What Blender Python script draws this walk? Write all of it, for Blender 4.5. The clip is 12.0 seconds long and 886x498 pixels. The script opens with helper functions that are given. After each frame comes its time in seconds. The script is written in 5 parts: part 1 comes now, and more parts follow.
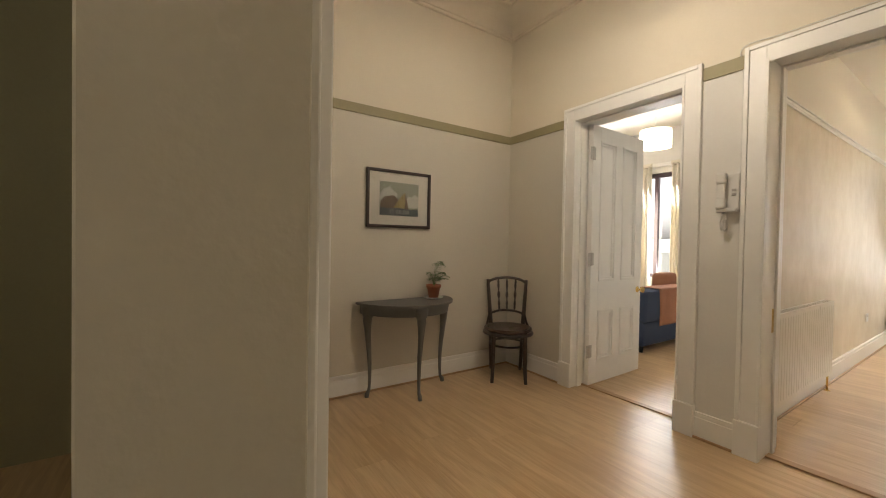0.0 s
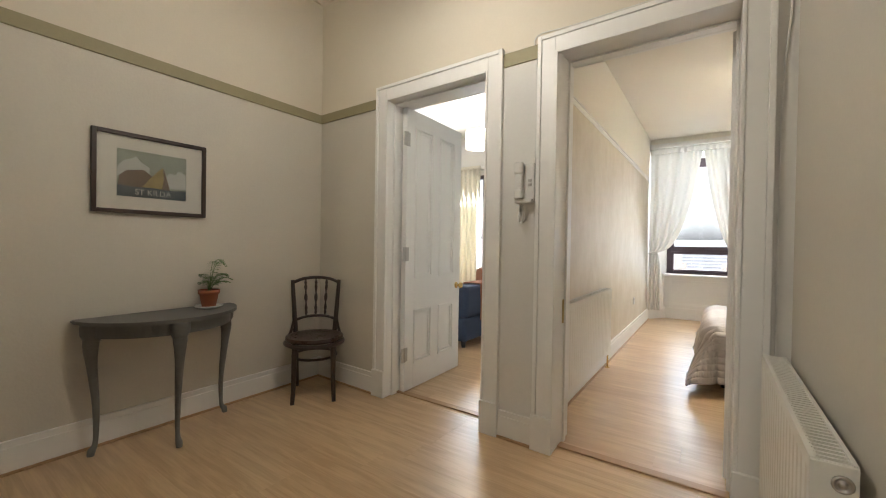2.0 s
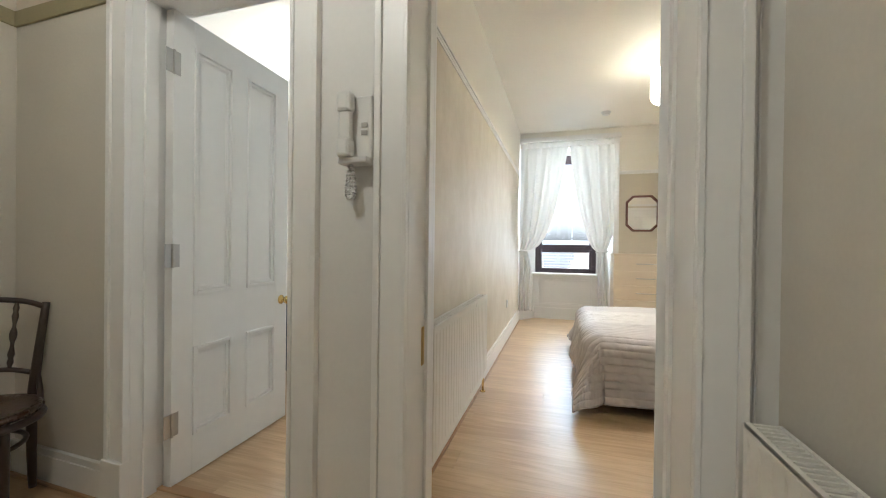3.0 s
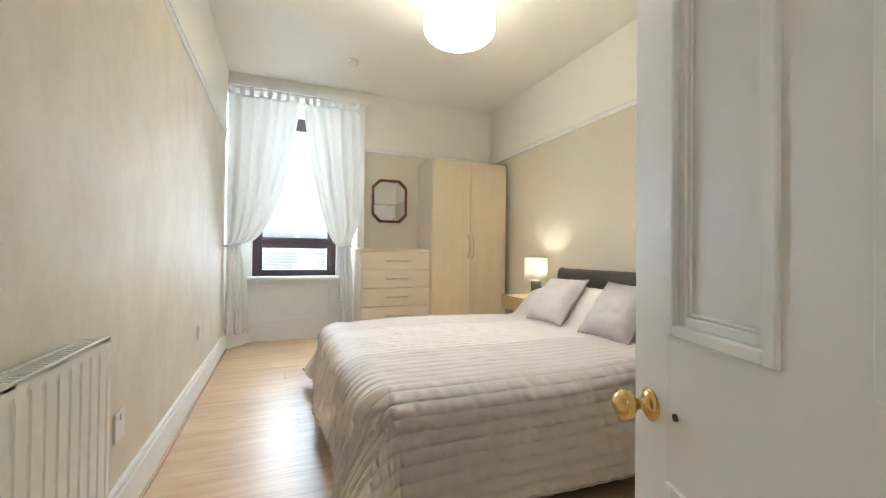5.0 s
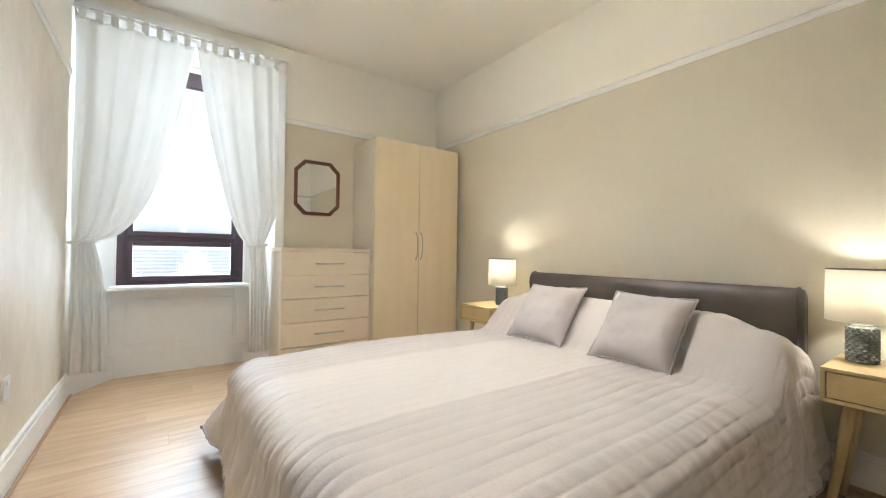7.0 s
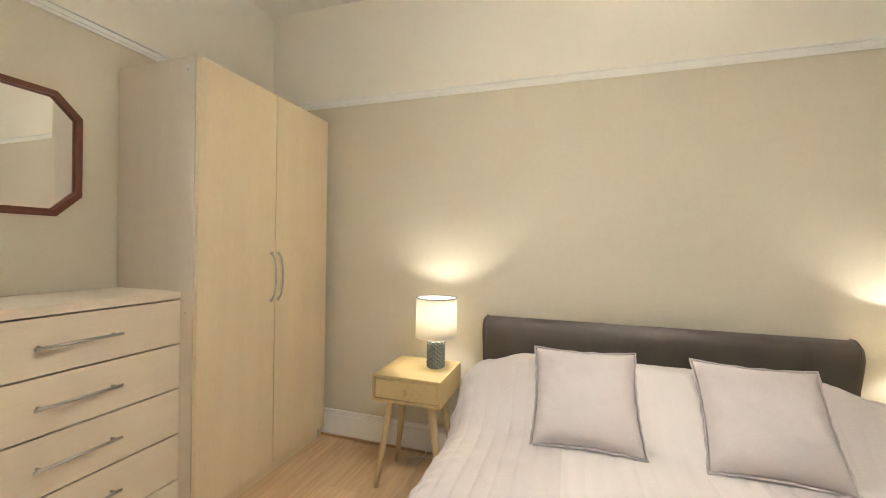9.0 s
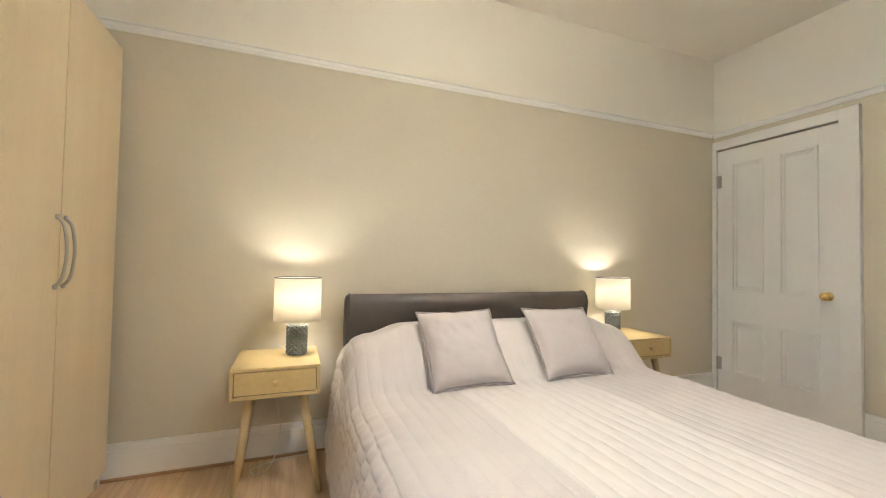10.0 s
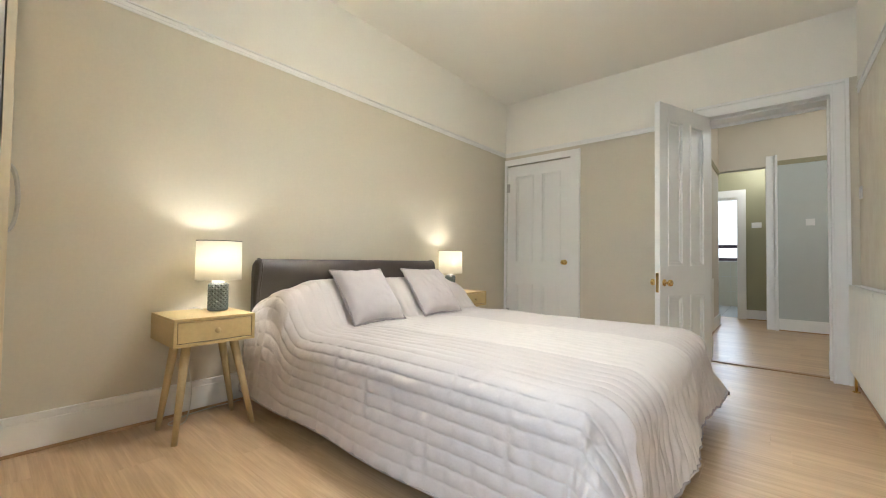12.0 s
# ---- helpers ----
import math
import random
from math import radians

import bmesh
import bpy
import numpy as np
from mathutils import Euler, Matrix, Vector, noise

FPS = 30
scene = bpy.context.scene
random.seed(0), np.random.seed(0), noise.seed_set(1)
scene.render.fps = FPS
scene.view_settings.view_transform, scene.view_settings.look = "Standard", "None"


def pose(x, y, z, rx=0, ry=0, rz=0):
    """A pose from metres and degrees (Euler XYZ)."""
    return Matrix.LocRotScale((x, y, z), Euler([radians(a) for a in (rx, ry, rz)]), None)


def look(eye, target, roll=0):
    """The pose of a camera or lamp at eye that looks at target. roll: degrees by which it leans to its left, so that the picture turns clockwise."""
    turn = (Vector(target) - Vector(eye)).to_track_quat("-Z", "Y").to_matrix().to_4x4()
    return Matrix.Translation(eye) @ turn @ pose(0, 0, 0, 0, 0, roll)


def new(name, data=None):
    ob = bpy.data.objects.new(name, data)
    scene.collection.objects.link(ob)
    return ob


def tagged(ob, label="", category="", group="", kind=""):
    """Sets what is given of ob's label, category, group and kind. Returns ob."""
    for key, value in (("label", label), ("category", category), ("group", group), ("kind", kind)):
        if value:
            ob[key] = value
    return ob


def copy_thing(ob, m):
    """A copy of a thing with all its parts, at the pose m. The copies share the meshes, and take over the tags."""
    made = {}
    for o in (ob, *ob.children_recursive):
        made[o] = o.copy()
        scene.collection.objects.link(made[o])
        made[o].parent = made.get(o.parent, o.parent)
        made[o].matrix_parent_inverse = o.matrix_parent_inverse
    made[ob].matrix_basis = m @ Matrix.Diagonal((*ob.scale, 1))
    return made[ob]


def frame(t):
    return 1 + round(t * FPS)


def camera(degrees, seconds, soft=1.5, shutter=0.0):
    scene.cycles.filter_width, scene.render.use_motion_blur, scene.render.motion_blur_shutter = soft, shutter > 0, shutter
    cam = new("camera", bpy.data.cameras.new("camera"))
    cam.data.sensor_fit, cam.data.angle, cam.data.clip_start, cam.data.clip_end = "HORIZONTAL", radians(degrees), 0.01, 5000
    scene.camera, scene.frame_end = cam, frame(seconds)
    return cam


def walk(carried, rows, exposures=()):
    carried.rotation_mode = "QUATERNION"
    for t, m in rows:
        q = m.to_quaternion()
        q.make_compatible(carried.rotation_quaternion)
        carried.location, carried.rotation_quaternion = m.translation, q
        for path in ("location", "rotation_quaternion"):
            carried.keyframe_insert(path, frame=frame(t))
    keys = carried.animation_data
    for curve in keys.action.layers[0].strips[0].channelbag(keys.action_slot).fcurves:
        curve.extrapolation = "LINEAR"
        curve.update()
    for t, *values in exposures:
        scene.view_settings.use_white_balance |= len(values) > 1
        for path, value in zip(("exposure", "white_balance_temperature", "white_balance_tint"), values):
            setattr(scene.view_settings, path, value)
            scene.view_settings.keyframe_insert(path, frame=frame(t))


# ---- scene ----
cam = camera(97.0, 12.0, soft=1.1)
PATH = [
    (0, (0.584, -0.414, 1.13), (-1.072, 0.707, 1.098), 1.0),
    (0.5, (0.657, -0.343, 1.131), (-0.798, 1.028, 1.106), 1.1),
    (1, (0.673, -0.286, 1.128), (-0.656, 1.208, 1.106), 1.2),
    (1.5, (0.632, -0.15, 1.114), (-0.611, 1.417, 1.095), 1.1),
    (2, (0.513, 0.112, 1.094), (-0.625, 1.757, 1.072), 0.9),
    (2.5, (0.369, 0.531, 1.09), (-0.525, 2.32, 1.069), 0.9),
    (3, (0.277, 1.022, 1.075), (-0.3, 2.937, 1.062), 0.7),
    (3.5, (0.207, 1.495, 1.047), (-0.013, 3.482, 1.041), 0.7),
    (3.7, (0.207, 1.646, 1.041), (0.139, 3.645, 1.037), 0.5),
    (5.3, (0.188, 2.649, 0.959), (1.066, 4.446, 0.977), 0.7),
    (5.5, (0.162, 2.712, 0.979), (1.1, 4.478, 0.989), 0.7),
    (6, (0.153, 2.847, 0.961), (1.179, 4.564, 0.98), 0.6),
    (6.5, (0.162, 3.007, 0.956), (1.241, 4.69, 0.98), 0.7),
    (7, (0.179, 3.318, 0.984), (1.346, 4.943, 1.004), 0.8),
    (7.2, (0.175, 3.487, 1.016), (1.401, 5.067, 1.027), 0.8),
    (8.8, (0.468, 4.788, 1.225), (2.275, 5.645, 1.202), 0.9),
    (9, (0.443, 4.946, 1.21), (2.346, 5.56, 1.201), 0.9),
    (9.5, (0.412, 5.32, 1.161), (2.411, 5.249, 1.167), 1.4),
    (10, (0.37, 5.635, 1.044), (2.241, 4.929, 1.097), 1.1),
    (10.5, (0.324, 5.945, 0.974), (1.94, 4.768, 1.031), 0.9),
    (11, (0.223, 6.184, 0.901), (1.634, 4.768, 0.957), 0.8),
    (11.5, (0.174, 6.365, 0.859), (1.498, 4.866, 0.915), 0.8),
    (12, (0.138, 6.441, 0.857), (1.434, 4.919, 0.913), 0.8),
]
EXPOSURES = [(0.0, 1.10, 6900, 14), (0.7, 1.13, 6350, 14), (1.5, 1.15, 6300, 14), (2.0, 1.16, 6050, 11), (3.5, 1.2, 5550, 7), (7.0, 1.18, 5560, 8), (9.5, 1.17, 5900, 9), (12.0, 1.24, 5450, 7)]
walk(cam, [(t, look(eye, target, roll)) for t, eye, target, roll in PATH], EXPOSURES)

# ---------------------------------------------------------------- world, sun, large lights
world = bpy.data.worlds.new("overcast_sky")
scene.world = world
world.use_nodes = True
wn = world.node_tree.nodes
sky = wn.new("ShaderNodeTexSky")
sky.sky_type, sky.sun_disc = "NISHITA", False
sky.sun_elevation, sky.sun_rotation = radians(42), radians(-150)
sky.air_density, sky.dust_density = 1.0, 4.0
pale = wn.new("ShaderNodeHueSaturation")
pale.inputs["Saturation"].default_value, pale.inputs["Value"].default_value = 0.25, 1.6
world.node_tree.links.new(sky.outputs[0], pale.inputs["Color"])
world.node_tree.links.new(pale.outputs[0], wn["Background"].inputs[0])
wn["Background"].inputs[1].default_value = 0.15


def lamp(name, kind, m, energy, color, size=0.1, size_y=None):
    data = bpy.data.lights.new(name, kind)
    data.energy, data.color = energy, color
    if kind == "AREA":
        data.size = size
        if size_y:
            data.shape, data.size_y = "RECTANGLE", size_y
    elif kind == "SUN":
        data.angle = size
    else:
        data.shadow_soft_size = size
    ob = new(name, data)
    ob.matrix_basis = m
    return ob


WARM, DAY = (1.0, 0.92, 0.79), (0.90, 0.96, 1.0)
lamp("sun_light", "SUN", look((0, 0, 30), (12, 20, 0)), 1.2, (1, 0.96, 0.9), radians(12))
lamp("window_daylight", "AREA", look((0.335, 7.34, 1.6), (0.335, 5.0, 1.1)), 23, DAY, 0.85, 1.7)
lamp("living_window_daylight", "AREA", look((-3.3, 6.95, 1.5), (-3.3, 4.0, 1.0)), 100, DAY, 1.3, 1.8)
lamp("bathroom_window_daylight", "AREA", look((0.9, -3.42, 1.6), (0.9, -1.0, 1.0)), 6, DAY, 0.5, 1.2)
lamp("bedroom_pendant_light", "POINT", pose(1.23, 4.8, 2.475), 138, WARM, 0.11)
lamp("bedside_light", "POINT", pose(2.42, 5.615, 0.86), 2.5, (1.0, 0.89, 0.72), 0.025)
lamp("bedside_light", "POINT", pose(2.455, 3.612, 0.86), 2.5, (1.0, 0.89, 0.72), 0.025)
# fill light added for the hall; no lamp is seen there
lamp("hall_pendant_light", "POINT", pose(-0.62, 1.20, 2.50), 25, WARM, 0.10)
lamp("corridor_light", "POINT", pose(0.32, -0.90, 2.32), 5.5, WARM, 0.08)
lamp("living_pendant_light", "POINT", pose(-2.32, 5.1, 2.62), 26, WARM, 0.08)


# ---------------------------------------------------------------- materials
def material(name, color, rough=0.5, metal=0.0, var=0.06, scale=3.0, grain=60.0, bump=0.0, spec=0.5, stretch=(1, 1, 1), per_object=0.0, color2=None, coat=0.0):
    """A painted, wooden or woven surface: large stains and fine grain in colour, roughness and relief."""
    m = bpy.data.materials.new(name)
    m.use_nodes = True
    n, l = m.node_tree.nodes, m.node_tree.links
    p = n["Principled BSDF"]
    p.inputs["Metallic"].default_value = metal
    p.inputs["Specular IOR Level"].default_value = spec
    p.inputs["Coat Weight"].default_value = coat
    co = n.new("ShaderNodeTexCoord")
    mp = n.new("ShaderNodeMapping")
    mp.inputs["Scale"].default_value = stretch
    l.new(co.outputs["Object"], mp.inputs[0])
    big, fine = n.new("ShaderNodeTexNoise"), n.new("ShaderNodeTexNoise")
    big.inputs["Scale"].default_value, fine.inputs["Scale"].default_value = scale, grain
    big.inputs["Detail"].default_value, fine.inputs["Detail"].default_value = 5, 3
    l.new(mp.outputs[0], big.inputs["Vector"])
    l.new(mp.outputs[0], fine.inputs["Vector"])
    add = n.new("ShaderNodeMath")
    add.operation = "MULTIPLY_ADD"
    add.inputs[1].default_value = 0.45
    l.new(fine.outputs[0], add.inputs[0])
    mul = n.new("ShaderNodeMath")
    mul.operation = "MULTIPLY"
    mul.inputs[1].default_value = 0.55
    l.new(big.outputs[0], mul.inputs[0])
    l.new(mul.outputs[0], add.inputs[2])
    src = add.outputs[0]
    if per_object:
        info = n.new("ShaderNodeObjectInfo")
        mix = n.new("ShaderNodeMath")
        mix.operation = "MULTIPLY_ADD"
        mix.inputs[1].default_value = per_object
        l.new(info.outputs["Random"], mix.inputs[0])
        l.new(src, mix.inputs[2])
        sub = n.new("ShaderNodeMath")
        sub.operation = "SUBTRACT"
        sub.inputs[1].default_value = per_object / 2
        l.new(mix.outputs[0], sub.inputs[0])
        src = sub.outputs[0]
    ramp = n.new("ShaderNodeValToRGB")
    c2 = color2 or [c * (1 - 3.2 * var) for c in color]
    ramp.color_ramp.elements[0].position, ramp.color_ramp.elements[1].position = 0.3, 0.7
    ramp.color_ramp.elements[0].color = (*c2, 1)
    ramp.color_ramp.elements[1].color = (*color, 1)
    l.new(src, ramp.inputs[0])
    l.new(ramp.outputs[0], p.inputs["Base Color"])
    rr = n.new("ShaderNodeMapRange")
    rr.inputs["To Min"].default_value, rr.inputs["To Max"].default_value = max(0.02, rough - 0.07), min(1, rough + 0.07)
    l.new(add.outputs[0], rr.inputs[0])
    l.new(rr.outputs[0], p.inputs["Roughness"])
    if bump:
        b = n.new("ShaderNodeBump")
        b.inputs["Strength"].default_value, b.inputs["Distance"].default_value = bump, 0.004
        l.new(fine.outputs[0], b.inputs["Height"])
        l.new(b.outputs[0], p.inputs["Normal"])
    return m


def glow(name, color, strength):
    m = bpy.data.materials.new(name)
    m.use_nodes = True
    p = m.node_tree.nodes["Principled BSDF"]
    p.inputs["Base Color"].default_value = (*color, 1)
    p.inputs["Emission Color"].default_value = (*color, 1)
    p.inputs["Emission Strength"].default_value = strength
    return m


def sheer(name, color, through_light=0.5, clear=0.0, weave=300.0):
    """Thin cloth or paper that lets light through."""
    m = bpy.data.materials.new(name)
    m.use_nodes = True
    n, l = m.node_tree.nodes, m.node_tree.links
    n.remove(n["Principled BSDF"])
    dif, tra, mix = n.new("ShaderNodeBsdfDiffuse"), n.new("ShaderNodeBsdfTranslucent"), n.new("ShaderNodeMixShader")
    tex = n.new("ShaderNodeTexNoise")
    tex.inputs["Scale"].default_value = weave
    co = n.new("ShaderNodeTexCoord")
    l.new(co.outputs["Object"], tex.inputs["Vector"])
    ramp = n.new("ShaderNodeValToRGB")
    ramp.color_ramp.elements[0].color = (*[c * 0.93 for c in color], 1)
    ramp.color_ramp.elements[1].color = (*color, 1)
    l.new(tex.outputs[0], ramp.inputs[0])
    for s in (dif, tra):
        l.new(ramp.outputs[0], s.inputs[0])
    mix.inputs[0].default_value = through_light
    l.new(dif.outputs[0], mix.inputs[1])
    l.new(tra.outputs[0], mix.inputs[2])
    out = mix
    if clear:
        cl, mix2 = n.new("ShaderNodeBsdfTransparent"), n.new("ShaderNodeMixShader")
        mix2.inputs[0].default_value = clear
        l.new(mix.outputs[0], mix2.inputs[1])
        l.new(cl.outputs[0], mix2.inputs[2])
        out = mix2
    l.new(out.outputs[0], n["Material Output"].inputs[0])
    return m


def clear_glass():
    m = bpy.data.materials.new("window_glass")
    m.use_nodes = True
    n, l = m.node_tree.nodes, m.node_tree.links
    n.remove(n["Principled BSDF"])
    a, b, mix, fr = n.new("ShaderNodeBsdfTransparent"), n.new("ShaderNodeBsdfGlossy"), n.new("ShaderNodeMixShader"), n.new("ShaderNodeFresnel")
    b.inputs["Roughness"].default_value = 0.02
    l.new(fr.outputs[0], mix.inputs[0])
    l.new(a.outputs[0], mix.inputs[1])
    l.new(b.outputs[0], mix.inputs[2])
    l.new(mix.outputs[0], n["Material Output"].inputs[0])
    return m


def wood_floor(name, light, dark):
    """Laminate boards: long grain along x, a tone of its own for each board."""
    m = bpy.data.materials.new(name)
    m.use_nodes = True
    n, l = m.node_tree.nodes, m.node_tree.links
    p = n["Principled BSDF"]
    co, info, mp = n.new("ShaderNodeTexCoord"), n.new("ShaderNodeObjectInfo"), n.new("ShaderNodeMapping")
    shift = n.new("ShaderNodeVectorMath")
    shift.operation = "MULTIPLY_ADD"
    shift.inputs[1].default_value = (17, 9, 5)
    l.new(info.outputs["Random"], shift.inputs[0])
    l.new(co.outputs["Object"], shift.inputs[2])
    mp.inputs["Scale"].default_value = (0.9, 9, 1)
    l.new(shift.outputs[0], mp.inputs[0])
    rings = n.new("ShaderNodeTexNoise")
    rings.inputs["Scale"].default_value, rings.inputs["Detail"].default_value, rings.inputs["Distortion"].default_value = 2.4, 8, 0.9
    l.new(mp.outputs[0], rings.inputs["Vector"])
    mp2 = n.new("ShaderNodeMapping")
    mp2.inputs["Scale"].default_value = (4, 110, 1)
    l.new(shift.outputs[0], mp2.inputs[0])
    pores = n.new("ShaderNodeTexNoise")
    pores.inputs["Scale"].default_value, pores.inputs["Detail"].default_value = 1.5, 3
    l.new(mp2.outputs[0], pores.inputs["Vector"])
    ramp = n.new("ShaderNodeValToRGB")
    ramp.color_ramp.elements[0].position, ramp.color_ramp.elements[1].position = 0.38, 0.62
    ramp.color_ramp.elements[0].color, ramp.color_ramp.elements[1].color = (*dark, 1), (*light, 1)
    add = n.new("ShaderNodeMath")
    add.operation = "MULTIPLY_ADD"
    add.inputs[1].default_value = 0.32
    l.new(pores.outputs[0], add.inputs[0])
    k = n.new("ShaderNodeMath")
    k.operation = "MULTIPLY_ADD"
    k.inputs[1].default_value, k.inputs[2].default_value = 0.62, -0.03
    l.new(rings.outputs[0], k.inputs[0])
    l.new(k.outputs[0], add.inputs[2])
    t = n.new("ShaderNodeMath")
    t.operation = "MULTIPLY_ADD"
    t.inputs[1].default_value = 0.10
    l.new(info.outputs["Random"], t.inputs[0])
    l.new(add.outputs[0], t.inputs[2])
    l.new(t.outputs[0], ramp.inputs[0])
    l.new(ramp.outputs[0], p.inputs["Base Color"])
    rr = n.new("ShaderNodeMapRange")
    rr.inputs["To Min"].default_value, rr.inputs["To Max"].default_value = 0.30, 0.42
    l.new(pores.outputs[0], rr.inputs[0])
    l.new(rr.outputs[0], p.inputs["Roughness"])
    p.inputs["Specular IOR Level"].default_value = 1.0
    b = n.new("ShaderNodeBump")
    b.inputs["Strength"].default_value, b.inputs["Distance"].default_value = 0.10, 0.001
    l.new(pores.outputs[0], b.inputs["Height"])
    l.new(b.outputs[0], p.inputs["Normal"])
    return m


def pearl_paper():
    """Cream wallpaper with a vertical, brushed pearly pattern."""
    m = bpy.data.materials.new("pearl_wallpaper")
    m.use_nodes = True
    n, l = m.node_tree.nodes, m.node_tree.links
    p = n["Principled BSDF"]
    co, mp = n.new("ShaderNodeTexCoord"), n.new("ShaderNodeMapping")
    mp.inputs["Scale"].default_value = (1, 2.6, 1.7)
    l.new(co.outputs["Object"], mp.inputs[0])
    tex = n.new("ShaderNodeTexNoise")
    tex.inputs["Scale"].default_value, tex.inputs["Detail"].default_value = 2.2, 9
    tex.inputs["Roughness"].default_value = 0.7
    l.new(mp.outputs[0], tex.inputs["Vector"])
    ramp = n.new("ShaderNodeValToRGB")
    ramp.color_ramp.elements[0].position, ramp.color_ramp.elements[1].position = 0.38, 0.66
    ramp.color_ramp.elements[0].color, ramp.color_ramp.elements[1].color = (0.675, 0.605, 0.485, 1), (0.755, 0.69, 0.575, 1)
    l.new(tex.outputs[0], ramp.inputs[0])
    l.new(ramp.outputs[0], p.inputs["Base Color"])
    rr = n.new("ShaderNodeMapRange")
    rr.inputs["From Min"].default_value, rr.inputs["From Max"].default_value = 0.35, 0.65
    rr.inputs["To Min"].default_value, rr.inputs["To Max"].default_value = 0.64, 0.54
    l.new(tex.outputs[0], rr.inputs[0])
    l.new(rr.outputs[0], p.inputs["Roughness"])
    b = n.new("ShaderNodeBump")
    b.inputs["Strength"].default_value, b.inputs["Distance"].default_value = 0.06, 0.003
    l.new(tex.outputs[0], b.inputs["Height"])
    l.new(b.outputs[0], p.inputs["Normal"])
    return m


def striped_satin():
    """The bedspread: greige satin with one paler stripe along its middle."""
    m = material("quilted_satin", (0.61, 0.55, 0.52), 0.58, var=0.03, scale=5, grain=120, bump=0.25)
    n, l = m.node_tree.nodes, m.node_tree.links
    p = n["Principled BSDF"]
    p.inputs["Sheen Weight"].default_value = 0.1
    co, sep, c, mix = n.new("ShaderNodeTexCoord"), n.new("ShaderNodeSeparateXYZ"), n.new("ShaderNodeMath"), n.new("ShaderNodeMix")
    l.new(co.outputs["Object"], sep.inputs[0])
    c.operation = "COMPARE"
    c.inputs[1].default_value, c.inputs[2].default_value = 4.66, 0.30
    l.new(sep.outputs["Y"], c.inputs[0])
    mix.data_type = "RGBA"
    l.new(c.outputs[0], mix.inputs[0])
    ramp = [x for x in n if x.type == "VALTORGB"][0]
    l.new(ramp.outputs[0], mix.inputs[6])
    mix.inputs[7].default_value = (0.665, 0.61, 0.57, 1)
    l.new(mix.outputs[2], p.inputs["Base Color"])
    return m


M_WHITE = material("white_gloss_paint", (0.88, 0.865, 0.83), 0.42, var=0.012, scale=2, grain=25, bump=0.03)
M_CEIL = material("white_ceiling_paint", (0.90, 0.86, 0.77), 0.85, var=0.015, scale=1.2, grain=90, bump=0.08)
M_HALL = material("greige_wall_paint", (0.65, 0.605, 0.52), 0.75, var=0.02, scale=1.2, grain=80, bump=0.15)
M_HALL_UP = material("cream_wall_paint", (0.71, 0.642, 0.525), 0.8, var=0.015, scale=1.2, grain=80, bump=0.12)
M_BAND = material("olive_band_paint", (0.33, 0.29, 0.165), 0.6, var=0.03, scale=4, grain=60, bump=0.05)
M_BED = material("beige_wall_paint", (0.665, 0.605, 0.485), 0.72, var=0.02, scale=1.0, grain=80, bump=0.12)
M_PEARL = pearl_paper()
M_OLIVE = material("grey_green_wall_paint", (0.34, 0.32, 0.20), 0.7, var=0.03, scale=1.5, grain=70, bump=0.1)
M_BLUE = material("pale_blue_grey_paint", (0.50, 0.52, 0.49), 0.7, var=0.02, scale=1.5, grain=70, bump=0.1)
M_LIV = material("white_wall_paint", (0.76, 0.74, 0.70), 0.8, var=0.015, scale=1.5, grain=70, bump=0.1)
M_FLOOR = wood_floor("beech_laminate", (0.67, 0.485, 0.285), (0.50, 0.325, 0.17))
M_SUB = material("floor_underlay", (0.10, 0.065, 0.04), 0.8)
M_BEAD = material("beech_beading", (0.47, 0.29, 0.15), 0.4, var=0.06, scale=2, grain=40, stretch=(1, 1, 8))
M_RAD = material("cream_radiator_enamel", (0.87, 0.85, 0.78), 0.3, var=0.015, scale=3, grain=20)
M_BRASS = material("polished_brass", (0.80, 0.58, 0.22), 0.18, metal=1.0, var=0.03, scale=8, grain=60)
M_STEEL = material("brushed_steel", (0.55, 0.53, 0.50), 0.35, metal=1.0, var=0.04, scale=8, grain=80)
M_CHAIR = material("dark_bentwood", (0.036, 0.019, 0.012), 0.3, var=0.10, scale=6, grain=60, stretch=(6, 6, 1), bump=0.1, coat=0.3)
M_SEAT = material("dark_pressed_seat", (0.060, 0.028, 0.015), 0.28, var=0.10, scale=12, grain=80, bump=0.25, coat=0.3)
M_TABLE = material("grey_chalk_paint", (0.15, 0.145, 0.135), 0.5, var=0.05, scale=5, grain=50, bump=0.12)
M_TERRA = material("terracotta", (0.40, 0.13, 0.06), 0.75, var=0.06, scale=14, grain=80, bump=0.2)
M_SAUCER = material("white_china", (0.70, 0.69, 0.66), 0.25, var=0.01)
M_SOIL = material("potting_soil", (0.035, 0.024, 0.016), 0.95, var=0.15, scale=30, grain=150, bump=0.8)
M_FERN = material("fern_leaf", (0.10, 0.20, 0.04), 0.5, var=0.12, scale=14, grain=90)
M_FRAME = material("dark_picture_frame", (0.045, 0.026, 0.018), 0.35, var=0.08, scale=10, grain=80)
M_MOUNT = material("ivory_mount_board", (0.72, 0.68, 0.58), 0.8, var=0.01)
M_PLASTIC = material("white_plastic", (0.76, 0.75, 0.72), 0.35, var=0.01)
M_MAPLE = material("pale_maple_laminate", (0.75, 0.62, 0.42), 0.38, var=0.035, scale=2.2, grain=30, stretch=(5, 5, 0.6))
M_MAPLE_H = material("whitened_maple_laminate", (0.74, 0.635, 0.49), 0.38, var=0.03, scale=2.2, grain=30, stretch=(0.6, 5, 5))
